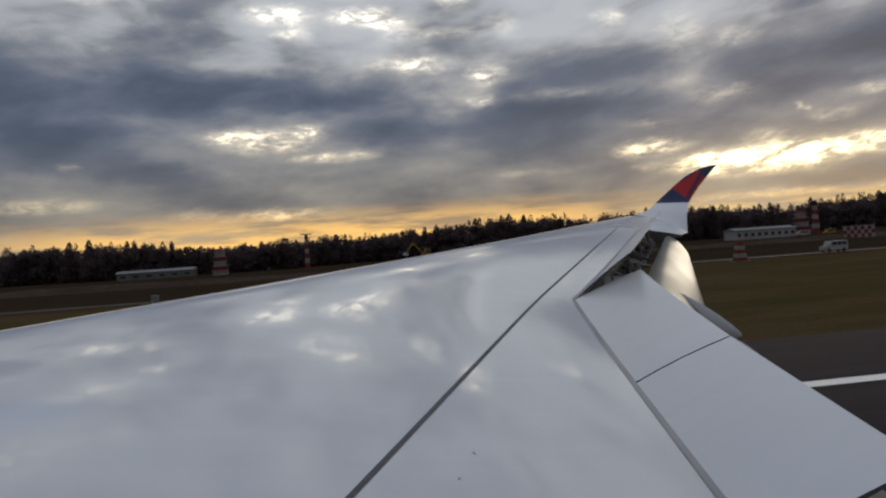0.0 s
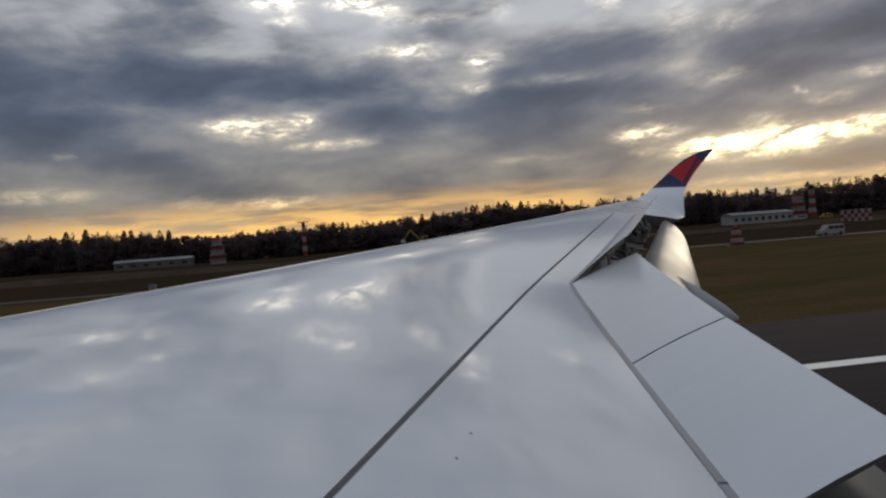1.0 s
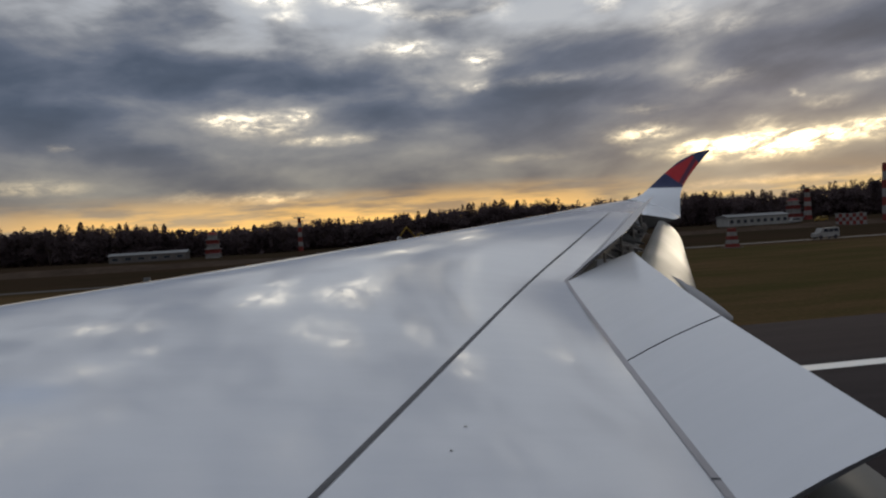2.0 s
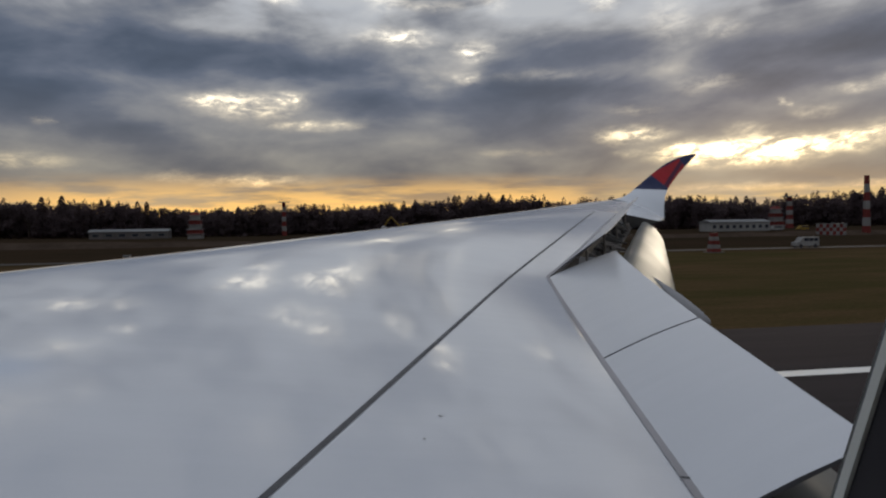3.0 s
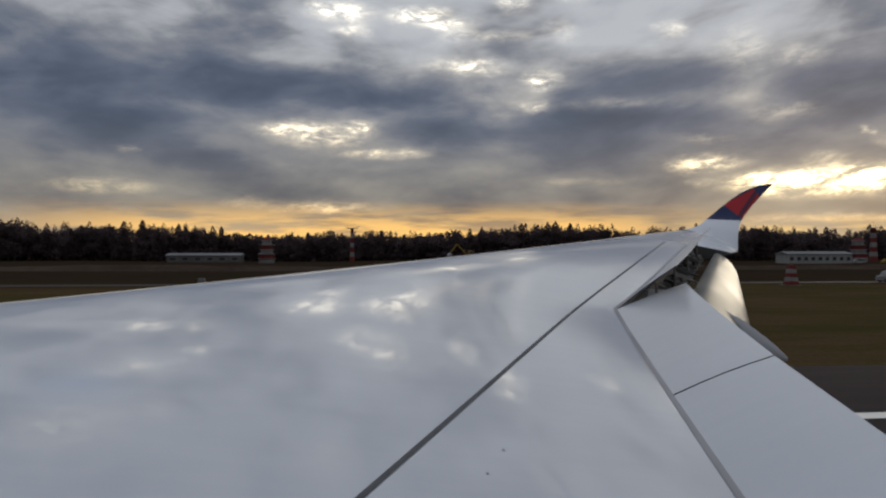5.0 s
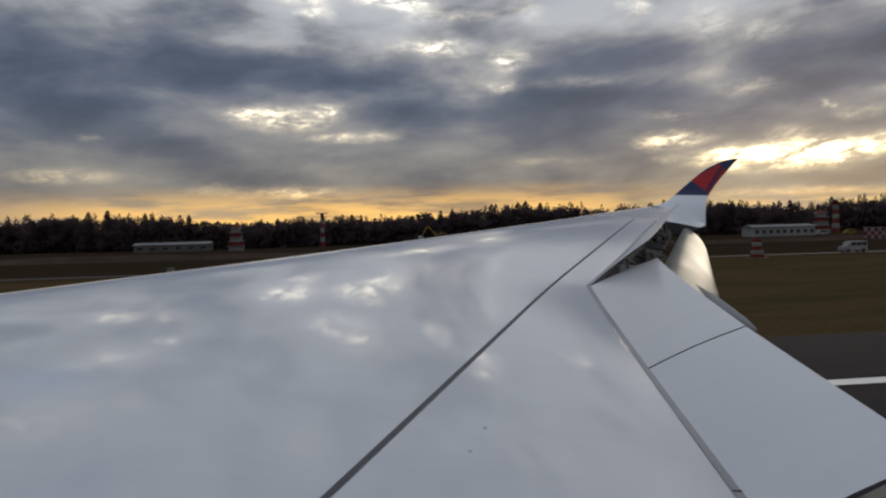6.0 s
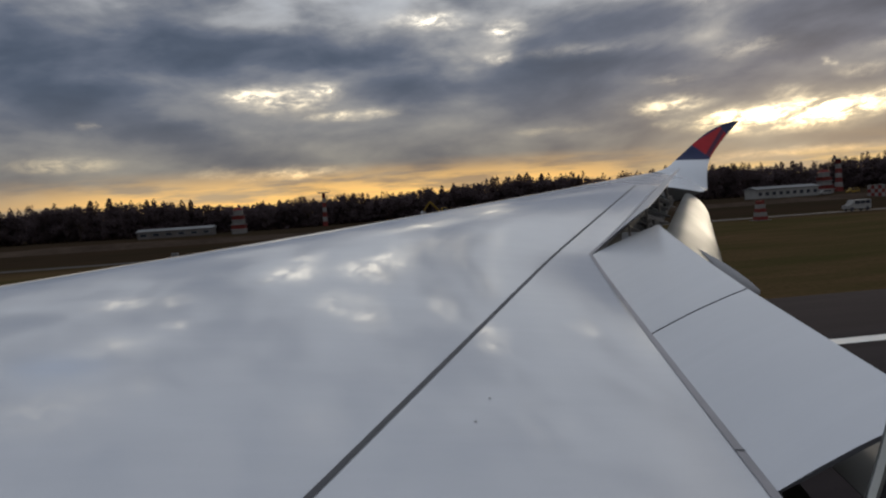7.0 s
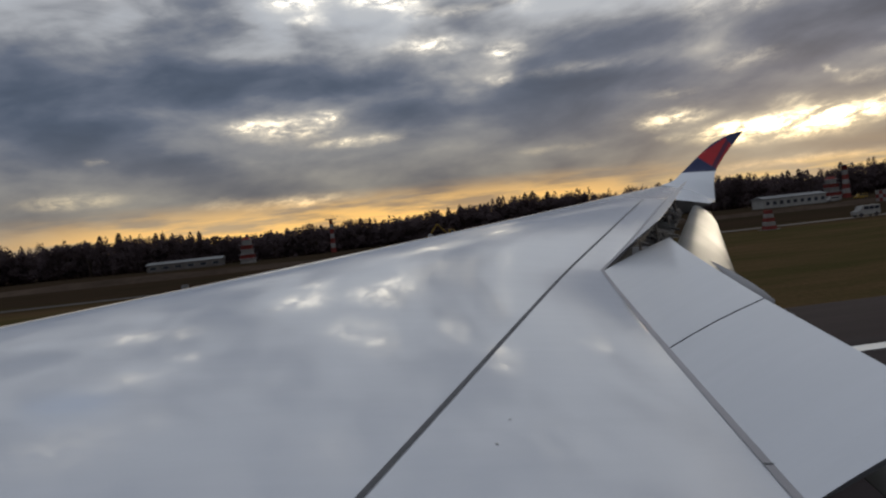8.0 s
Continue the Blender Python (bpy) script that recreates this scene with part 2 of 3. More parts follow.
def livery_build(t, s):
    """White root, dark blue fin with a broad red flash."""
    at = t.add("ShaderNodeTexCoord").outputs["Object"]
    x, y, z = t.add("ShaderNodeSeparateXYZ", {0: at}).outputs
    wobble = t.noise(at, 3.0, 4.0)
    # the red flash: right of a falling edge, under the leading edge's border, short of the dark tip
    def side(a, b, c):
        return t.span(t.math("ADD", t.math("ADD", t.math("MULTIPLY", x, a), t.math("MULTIPLY", z, b)), c), -0.03, 0.05)

    red = t.math("MULTIPLY", side(0.56, 0.533, -8.975), side(0.47, -1.0, -4.25))
    red = t.math("MULTIPLY", red, side(-1.0, -0.45, 16.86))
    fold = t.math("ABSOLUTE", t.math("SUBTRACT", t.math("SUBTRACT", z, 2.26), t.math("MULTIPLY", t.math("SUBTRACT", x, 14.90), 0.95)))
    blue = t.mix(wobble, (0.012, 0.016, 0.055), (0.02, 0.028, 0.085))
    reds = t.mix(wobble, (0.24, 0.008, 0.012), (0.40, 0.012, 0.018))
    reds = t.mix(t.span(fold, 0.15, 0.07, 0.0, 0.85), reds, (0.035, 0.010, 0.035))
    c = t.mix(red, blue, reds)
    c = t.mix(t.math("LESS_THAN", z, 1.60), c, (0.60, 0.62, 0.65))
    join(t, c, s.inputs["Base Color"])
    s.inputs["Roughness"].default_value = 0.5
    s.inputs["Specular IOR Level"].default_value = 0.14
    s.inputs["Coat Weight"].default_value, s.inputs["Coat Roughness"].default_value = 0.05, 0.2


def ground_build(t, s):
    at = t.add("ShaderNodeTexCoord").outputs["Object"]
    x, y, z = t.add("ShaderNodeSeparateXYZ", {0: at}).outputs
    big = t.noise(t.vec("MULTIPLY", at, (0.35, 1.0, 1.0)), 0.035, 5.0, 0.6)
    mid = t.noise(t.vec("MULTIPLY", at, (0.3, 1.0, 1.0)), 0.25, 5.0, 0.6)
    small = t.noise(at, 3.0, 5.0, 0.7)
    v = t.math("ADD", t.math("MULTIPLY", big, 0.6), t.math("MULTIPLY", mid, 0.4))
    c = t.mix(t.span(v, 0.36, 0.62), (0.054, 0.046, 0.018), (0.104, 0.062, 0.034))
    c = t.mix(t.math("MULTIPLY", t.span(small, 0.3, 0.7), 0.5), c, (0.024, 0.024, 0.010))
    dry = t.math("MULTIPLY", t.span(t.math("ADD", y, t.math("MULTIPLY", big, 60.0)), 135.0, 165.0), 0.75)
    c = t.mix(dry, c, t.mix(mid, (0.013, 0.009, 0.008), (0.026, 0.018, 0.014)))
    join(t, c, s.inputs["Base Color"])
    s.inputs["Roughness"].default_value = 1.0
    s.inputs["Specular IOR Level"].default_value = 0.0
    join(t, t.add("ShaderNodeBump", {"Height": small, "Strength": 0.25, "Distance": 0.05}).outputs[0], s.inputs["Normal"])


def asphalt_build(low, high):
    def build(t, s):
        at = t.add("ShaderNodeTexCoord").outputs["Object"]
        stain = t.noise(t.vec("MULTIPLY", at, (0.12, 1.0, 1.0)), 0.5, 5.0, 0.6)
        grit = t.noise(at, 30.0, 4.0, 0.7)
        c = t.mix(t.span(stain, 0.3, 0.7), low, high)
        c = t.mix(t.math("MULTIPLY", t.span(grit, 0.4, 0.75), 0.4), c, tuple(1.5 * v for v in high))
        join(t, c, s.inputs["Base Color"])
        s.inputs["Roughness"].default_value = 0.95
        s.inputs["Specular IOR Level"].default_value = 0.06
        join(t, t.add("ShaderNodeBump", {"Height": grit, "Strength": 0.15, "Distance": 0.01}).outputs[0], s.inputs["Normal"])

    return build


def leaf_build(low, high):
    """Leaves that let about half of their light through."""

    def build(t, s):
        r = t.add("ShaderNodeNewGeometry").outputs["Random Per Island"]
        at = t.add("ShaderNodeTexCoord").outputs["Object"]
        patch = t.noise(at, 0.08, 3.0)
        join(t, t.mix(t.math("ADD", t.math("MULTIPLY", r, 0.6), t.math("MULTIPLY", patch, 0.4)), low, high), s.inputs["Base Color"])
        s.inputs["Roughness"].default_value = 1.0
        s.inputs["Specular IOR Level"].default_value = 0.0
        color = s.inputs["Base Color"].links[0].from_socket
        thin = t.add("ShaderNodeBsdfTranslucent", {0: color}).outputs[0]
        both = t.add("ShaderNodeMixShader", {0: 0.5, 1: s.outputs[0], 2: thin}).outputs[0]
        join(t, both, next(k for k in t.tree.nodes if k.type == "OUTPUT_MATERIAL").inputs[0])

    return build


WING = material("wing_paint", wing_paint_build)
SPOILER = material("spoiler_paint", lambda t, s: wing_paint_build(t, s, 0.24))
LIVERY = material("winglet_livery", livery_build)
SEAM_EDGE_DARK = material("sealant_and_edge_shade", plain((0.045, 0.045, 0.05), 0.6, 0.0, 6.0, 0.25))
SEAM_GREY = material("grey_sealant", plain((0.28, 0.265, 0.27), 0.55, 0.0, 4.0, 0.2))
CHIP = material("worn_paint", plain((0.40, 0.40, 0.385), 0.6, 0.0, 9.0, 0.2))
# flap colour darkened to offset the low sun that falls on it
FLAP = material("flap_sun_dimmed", plain((0.15, 0.15, 0.142), 0.42, 0.0, 0.6, 0.05, shine=0.035))
FAIRING = material("fairing_paint", plain((0.40, 0.40, 0.41), 0.5, 0.0, 3.0, 0.08, shine=0.1))
# near-black base for the bay, some brackets and the aileron end
COVE = material("cove_dark", plain((0.06, 0.055, 0.05), 0.7, 0.0, 4.0, 0.4, 0.3))
METAL = material("bracket_metal", plain((0.22, 0.20, 0.18), 0.5, 0.6, 9.0, 0.25))
RUBBER = material("black_rubber", plain((0.018, 0.014, 0.02), 0.6, 0.0, 20.0, 0.2))
HYDRAULIC = material("black_hose", plain((0.02, 0.02, 0.022), 0.45, 0.0, 10.0, 0.2))
PANEL = material("cabin_plastic", plain((0.55, 0.54, 0.50), 0.5, 0.0, 60.0, 0.04, 0.15))
RIM = material("window_rim", plain((0.80, 0.81, 0.75), 0.35, 0.0, 40.0, 0.05))
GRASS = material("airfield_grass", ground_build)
ASPHALT = material("runway_asphalt", asphalt_build((0.017, 0.014, 0.016), (0.026, 0.021, 0.024)))
SHOULDER = material("shoulder_asphalt", asphalt_build((0.0195, 0.0145, 0.0165), (0.028, 0.021, 0.0235)))
ROAD = material("service_road", asphalt_build((0.045, 0.04, 0.037), (0.07, 0.062, 0.058)))
PAINT = material("runway_paint", plain((0.62, 0.61, 0.58), 0.7, 0.0, 2.0, 0.15, 0.2))
# leaf colour raised and tinted purple, standing in for haze in the window glass
WOODS = material("dark_conifer", leaf_build((0.092, 0.070, 0.074), (0.104, 0.078, 0.080)))
BARK = material("bark", plain((0.06, 0.045, 0.035), 0.9, 0.0, 3.0, 0.3, shine=0.1))
RED = material("signal_red", plain((0.13, 0.022, 0.018), 0.7, 0.0, 2.0, 0.2, shine=0.2))
WHITE = material("signal_white", plain((0.18, 0.172, 0.165), 0.7, 0.0, 2.0, 0.2, shine=0.2))
PLASTER = material("pale_plaster", plain((0.23, 0.225, 0.215), 0.85, 0.0, 1.5, 0.2, 0.2, shine=0.1))
CONCRETE = material("grey_concrete", plain((0.11, 0.10, 0.095), 0.85, 0.0, 1.5, 0.2, 0.2, shine=0.1))
ROOF = material("roof_sheet", plain((0.15, 0.15, 0.15), 0.7, 0.0, 1.0, 0.2, shine=0.2))
PANE = material("window_glass", plain((0.03, 0.035, 0.045), 0.08, 0.0, 2.0, 0.1))
STEEL = material("grey_steel", plain((0.30, 0.30, 0.31), 0.5, 0.7, 4.0, 0.15))


# ---- mesh helpers ----
def part(name, bm, mat, parent=None, label="", smooth=False):
    """Links a bmesh as one mesh object under a thing or a part."""
    bmesh.ops.recalc_face_normals(bm, faces=bm.faces)
    data = bpy.data.meshes.new(name)
    bm.to_mesh(data)
    bm.free()
    data.materials.append(mat)
    if smooth:
        data.polygons.foreach_set("use_smooth", [True] * len(data.polygons))
        data.set_sharp_from_angle(angle=radians(32))
    ob = new(name, data)
    ob.parent = parent
    return tagged(ob, label)


def thing(name, m, label, category, group="", kind=""):
    ob = new(name)
    ob.matrix_world = m
    return tagged(ob, label, category, group, kind)


def box(bm, cx, cy, cz, sx, sy, sz, turn=None, bevel=0.0):
    made = bmesh.ops.create_cube(bm, size=1.0)["verts"]
    bmesh.ops.scale(bm, vec=(sx, sy, sz), verts=made)
    if bevel:
        edges = list({e for v in made for e in v.link_edges})
        made = [v for v in bmesh.ops.bevel(bm, geom=edges, offset=bevel, segments=1, affect="EDGES")["verts"]]
    if turn:
        bmesh.ops.rotate(bm, verts=made, cent=(0, 0, 0), matrix=turn.to_3x3())
    bmesh.ops.translate(bm, verts=made, vec=(cx, cy, cz))
    return made


def tube(bm, a, b, r0, r1=None, sides=8):
    a, b = Vector(a), Vector(b)
    m = Matrix.Translation((a + b) / 2) @ (b - a).to_track_quat("Z", "Y").to_matrix().to_4x4()
    bmesh.ops.create_cone(bm, cap_ends=True, segments=sides, radius1=r0, radius2=r0 if r1 is None else r1, depth=(b - a).length, matrix=m)


def loft(bm, rings, closed=True, caps=True):
    rows = [[bm.verts.new(p) for p in ring] for ring in rings]
    count = len(rows[0])
    for r0, r1 in zip(rows, rows[1:]):
        for i in range(count if closed else count - 1):
            j = (i + 1) % count
            bm.faces.new((r0[i], r0[j], r1[j], r1[i]))
    if caps and closed:
        bm.faces.new(rows[0][::-1])
        bm.faces.new(rows[-1])
    return rows


# ---- ground ----
def sheet_mesh(x0, x1, y0, y1, z, nx=1, ny=1):
    bm = bmesh.new()
    grid = [[bm.verts.new((x0 + (x1 - x0) * i / nx, y0 + (y1 - y0) * j / ny, z)) for i in range(nx + 1)] for j in range(ny + 1)]
    for j in range(ny):
        for i in range(nx):
            bm.faces.new((grid[j][i], grid[j][i + 1], grid[j + 1][i + 1], grid[j + 1][i]))
    return bm


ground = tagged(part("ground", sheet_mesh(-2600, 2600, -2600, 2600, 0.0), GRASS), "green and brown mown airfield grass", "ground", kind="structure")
runway = tagged(part("runway", sheet_mesh(-1400, 1400, -34.0, 26.6, 0.020), ASPHALT), "dark worn asphalt runway", "runway", kind="structure")
for y0, y1 in ((26.6, 36.0), (-43.4, -34.0)):
    tagged(part("runway_shoulder", sheet_mesh(-1400, 1400, y0, y1, 0.016), SHOULDER), "brownish asphalt shoulder along the runway", "shoulder", kind="structure")
tagged(part("runway_edge_line", sheet_mesh(-1400, 1400, 24.7, 25.6, 0.026), PAINT), "white painted runway edge line", "marking", kind="structure")
tagged(part("runway_edge_line", sheet_mesh(-1400, 1400, -33.0, -32.1, 0.026), PAINT), "white painted runway edge line", "marking", kind="structure")
tagged(part("service_road", sheet_mesh(-1400, 1400, 121.0, 126.0, 0.03), ROAD), "pale grey service road across the grass", "road", kind="structure")

# ---- airplane: wing ----
# the nose is a little up
NOSE_UP = 2.11
airplane = thing("airplane", pose(0, 0, EYE, 0, NOSE_UP), "white airliner wing with raised spoilers and a red and blue winglet", "airplane")
KINK, OUT, TIP = 10.0, 20.4, 25.6


def crest_x(y):
    return 0.76 * y - 8.5


def crest_z(y):
    return -1.1182 + y * (0.06134 + y * (0.0014377 + y * -0.00002155))


def hinge_x(y):
    return 3.395 + (0.2215 if y < KINK else 0.534) * (y - KINK)


def camber(y):
    """How far the upper skin falls from its crest to the rear reference line."""
    return 0.398 - 0.0385 * math.log1p(math.exp((y - 10.3) / 1.4))


def rear_x(y):
    """A smooth line close to the hinge, which the skin's curve is measured to."""
    return 3.41 + 0.37775 * (y - KINK) + 0.15625 * math.sqrt((y - KINK) ** 2 + 1.0)


def hinge_z(y):
    return skin_z(hinge_x(y), y)


def outer_x(y):
    return 10.25 + 0.55 * (y - 20.4)


def outer_z(y):
    return 0.229 + 0.028 * (y - 20.4)


def skin_z(x, y, outer=False):
    """The height of the wing's upper skin."""
    xc, zc = crest_x(y), crest_z(y)
    if outer:
        return zc - (zc - outer_z(y)) * ((x - xc) / (outer_x(y) - xc)) ** 2
    return zc - camber(y) * ((x - xc) / (rear_x(y) - xc)) ** 2


def wing_ring(y, outer=False):
    """One closed section of the wing: nose, upper skin to the hinge or trailing edge, lower skin."""
    xh = outer_x(y) if outer else hinge_x(y)
    xc = crest_x(y)
    c = xh - xc
    nose, drop, depth = 0.26 * c + 0.1, 0.115 * c + 0.05, (0.02 if outer else 0.08 * c + 0.15)
    ring = []
    for k in range(8, 0, -1):
        a = math.radians(90 * k / 8)
        ring.append((xc - nose * math.sin(a), y, crest_z(y) - drop * (1 - math.cos(a))))
    for k in range(25):
        x = xc + c * k / 24
        ring.append((x, y, skin_z(x, y, outer)))
    for k in range(9):
        s = k / 8
        x = xh + (xc - nose * 0.96 - xh) * s
        bulge = math.sin(math.pi * s) * 0.10 * c
        ring.append((x, y, (skin_z(xh, y, outer) - depth) * (1 - s) + (crest_z(y) - drop * 1.15) * s - bulge))
    return ring


bm = bmesh.new()
loft(bm, [wing_ring(y) for y in [-0.3 + (KINK + 0.3) * k / 20 for k in range(21)] + [KINK + (OUT - KINK) * k / 20 for k in range(1, 21)]])
wing_skin = part("wing_skin", bm, WING, airplane, "glossy white painted upper wing skin", True)
bm = bmesh.new()
loft(bm, [wing_ring(OUT + 0.006 + (TIP - OUT - 0.006) * k / 10, True) for k in range(11)])
part("outer_wing_skin", bm, WING, airplane, "glossy white painted outer wing", True)
# dark plate added over the glossy white aileron end to hide its glint
bm = bmesh.new()
ring = [(x, z) for x, y, z in wing_ring(OUT + 0.03, True) if x > hinge_x(OUT) + 0.05]
loft(bm, [[(x, OUT + d, z - 0.004) for x, z in ring] for d in (-0.008, 0.003)])
part("aileron_end_cover", bm, COVE, airplane, "dark plate added over the aileron end")


def strip(name, points, widths, mat, lift=0.004, parent=None, label=""):
    """A flat band of sealant lying on the skin along the plan line."""
    bm = bmesh.new()
    rows = []
    for (x, y), w in zip(points, widths):
        rows.append([bm.verts.new((x + s * w / 2, y, skin_z(x + s * w / 2, y, y > OUT) + lift)) for s in (-1, 0, 1)])
    for a, b in zip(rows, rows[1:]):
        for i in range(2):
            bm.faces.new((a[i], a[i + 1], b[i + 1], b[i]))
    return part(name, bm, mat, parent or wing_skin, label)


def seam_x(y):
    return 2.854 + 0.4767 * (y - KINK) + 0.0445 * math.sqrt((y - KINK) ** 2 + 2.2)


ys = [1.0 + 19.2 * k / 60 for k in range(61)]
strip("panel_seam", [(seam_x(y), y) for y in ys], [0.039 for y in ys], SEAM_EDGE_DARK, label="dark sealant seam")
ys = [0.2 + (KINK - 0.2) * k / 30 for k in range(31)]
strip("hinge_seal", [(hinge_x(y) - 0.022, y) for y in ys], [0.052 for y in ys], SEAM_GREY, 0.005, label="grey rubber hinge seal")
ys = [KINK + (OUT - KINK) * k / 30 for k in range(31)]
strip("hinge_seal", [(hinge_x(y) - 0.024, y) for y in ys], [0.055 for y in ys], SEAM_GREY, label="grey rubber hinge seal")

for label, mx, my, size in (("small dark paint chip", 0.767, 4.10, 0.009), ("faint greenish stain", 0.62, 3.74, 0.008)):
    bm = bmesh.new()
    ring = [bm.verts.new((mx + size * math.cos(a) * (1 + 0.3 * math.sin(3 * a)), my + 1.6 * size * math.sin(a), skin_z(mx, my) + 0.004)) for a in [2 * math.pi * k / 12 for k in range(12)]]
    bm.faces.new(ring)
    part("paint_chip", bm, CHIP, wing_skin, label)
strip("seal_joint", [(hinge_x(y) - 0.022, y) for y in (3.418, 3.432)], [0.056, 0.056], SEAM_EDGE_DARK, 0.009, label="dark joint in the hinge seal")

# ---- airplane: winglet ----
# leading and trailing edge of each section, from the wing's tip to the fin's point
BLADE = [
    ((11.0, TIP, crest_z(TIP)), (outer_x(TIP), TIP, outer_z(TIP))),
    ((11.875, 26.6, 1.204), (13.467, 26.3, 0.386)),
    ((12.484, 27.4, 1.377), (13.822, 27.0, 1.096)),
    ((12.978, 28.0, 1.591), (14.40, 27.9, 1.62)),
    ((14.031, 28.55, 2.302), (15.095, 28.5, 2.217)),
    ((14.884, 28.95, 2.813), (15.45, 28.75, 2.50)),
    ((15.825, 29.28, 3.181), (15.98, 29.12, 2.90)),
    ((16.502, 29.5, 3.30), (16.52, 29.5, 3.26)),
]


def blend(rows, s):
    """A smooth curve through rows of points at s from 0 to 1."""
    k = min(int(s * (len(rows) - 1)), len(rows) - 2)
    f = s * (len(rows) - 1) - k
    p = [Vector(rows[max(0, min(len(rows) - 1, k + d))]) for d in (-1, 0, 1, 2)]
    return 0.5 * (2 * p[1] + (p[2] - p[0]) * f + (2 * p[0] - 5 * p[1] + 4 * p[2] - p[3]) * f * f + (3 * p[1] - p[0] - 3 * p[2] + p[3]) * f ** 3)


bm = bmesh.new()
rings = []
for k in range(31):
    s = k / 30
    lead, trail = blend([b[0] for b in BLADE], s), blend([b[1] for b in BLADE], s)
    chord = trail - lead
    span_way = (blend([b[0] for b in BLADE], min(1, s + 0.02)) - blend([b[0] for b in BLADE], max(0, s - 0.02))).normalized()
    normal = chord.cross(span_way).normalized()
    if normal.y + normal.z * 0.5 > 0 and normal.z < 0:
        normal = -normal
    ring = []
    for j in range(20):
        a = 2 * math.pi * j / 20
        u = 0.5 - 0.5 * math.cos(a)
        thick = 0.055 * chord.length * math.sin(a) * (1.25 - 0.6 * u) + (0.004 if math.sin(a) > 0 else -0.004)
        ring.append(lead + chord * u + normal * thick)
    rings.append(ring)
loft(bm, rings)
part("winglet", bm, LIVERY, airplane, "curved winglet, white below, dark blue and red above", True)


# ---- airplane: spoilers ----
def spoiler(y0, y1, chord0, chord1, up, streamwise=False, nx=12):
    """A raised spoiler panel between two places on the hinge line."""
    bm = bmesh.new()
    a, b = Vector((hinge_x(y0 + 1e-3), y0, hinge_z(y0))), Vector((hinge_x(y1 - 1e-3), y1, hinge_z(y1)))
    along = (b - a).normalized()
    aft = Vector((1, 0, 0)) if streamwise else Vector((along.y, -along.x, 0)).normalized()
    way_out = aft * math.cos(radians(up)) + Vector((0, 0, math.sin(radians(up))))
    under = along.cross(way_out).normalized()
    if under.z > 0:
        under = -under
    gap = 0.017
    rings = []
    for k in range(nx + 1):
        f = k / nx
        y = y0 + (y1 - y0) * f
        p = Vector((hinge_x(min(max(y, y0 + 1e-3), y1 - 1e-3)), y, hinge_z(y))) + along * gap * (1 - 2 * f)
        c = chord0 + (chord1 - chord0) * f
        ring = []
        for s in (0.0, 0.25, 0.5, 0.75, 1.0):
            ring.append(p + way_out * c * s - under * 0.018 * math.sin(math.pi * s))
        for s in (1.0, 0.5, 0.0):
            ring.append(p + way_out * c * s + under * (0.006 + 0.006 * (1 - s)))
        rings.append(ring)
    loft(bm, rings)
    ob = part("spoiler", bm, SPOILER, airplane, "", True)
    ob.data.materials.append(SEAM_EDGE_DARK)
    # end faces carry the dark seal; trailing faces are coloured dark to look unlit
    for face in ob.data.polygons:
        if abs(face.normal.dot(along)) > 0.8 or face.normal.dot(way_out) > 0.8:
            face.material_index, face.use_smooth = 1, False
    for f in ((0.3, 0.7) if streamwise else (0.6,)):
        rod = bmesh.new()
        p = a + (b - a) * f
        tube(rod, p + way_out * 0.35 + under * 0.05, p + under * 0.34 + aft * 0.12, 0.022, 0.03)
        part("actuator", rod, METAL, ob)
    return ob


INNER_UP, OUTER_UP = 22.0, 40.0
spoiler(0.15, 2.88, 0.74, 0.84, -6.0, True)
spoiler(2.97, 5.8, 0.87, 0.92, INNER_UP, True)
spoiler(5.8, KINK, 0.92, 1.06, INNER_UP, True)
stations = [KINK + 0.06 + (OUT - KINK - 0.08) * k / 4 for k in range(5)]
for y0, y1 in zip(stations, stations[1:]):
    spoiler(y0, y1, 0.98 - 0.02 * (y0 - KINK), 0.98 - 0.02 * (y1 - KINK), OUTER_UP)


# ---- airplane: flaps, cove and fairings ----
def flap(y0, y1, back, drop, chord0, chord1, down):
    """A drooped flap with a rounded nose behind the hinge line."""
    bm = bmesh.new()
    a = Vector((hinge_x(y0 + 1e-3) + back, y0, hinge_z(y0) - drop))
    b = Vector((hinge_x(y1 - 1e-3) + back, y1, hinge_z(y1) - drop))
    along = (b - a).normalized()
    aft = Vector((along.y, -along.x, 0)).normalized()
    rings = []
    for k in range(17):
        f = k / 16
        p = a + (b - a) * f
        c = chord0 + (chord1 - chord0) * f
        top, under = [], []
        for j in range(13):
            s = j / 12
            turn = radians(down * (0.35 + 0.75 * s))
            x, z = c * s * math.cos(turn * 0.8), -c * s * math.sin(turn)
            thick = c * 0.16 * math.sqrt(min(1, s * 5)) * (1 - s) ** 0.7 + 0.006
            top.append(p + aft * x + Vector((0, 0, z + thick * 0.55)))
            under.append(p + aft * x + Vector((0, 0, z - thick * 0.5)))
        rings.append(top + under[::-1])
    loft(bm, rings)
    return part("flap", bm, FLAP, airplane, "drooped silvery grey trailing edge flap", True)


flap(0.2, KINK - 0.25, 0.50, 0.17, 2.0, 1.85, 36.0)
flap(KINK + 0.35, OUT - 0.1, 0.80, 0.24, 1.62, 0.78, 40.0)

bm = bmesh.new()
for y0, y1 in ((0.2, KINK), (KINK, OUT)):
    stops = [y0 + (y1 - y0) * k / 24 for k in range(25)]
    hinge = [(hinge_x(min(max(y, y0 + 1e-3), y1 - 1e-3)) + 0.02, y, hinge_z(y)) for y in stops]
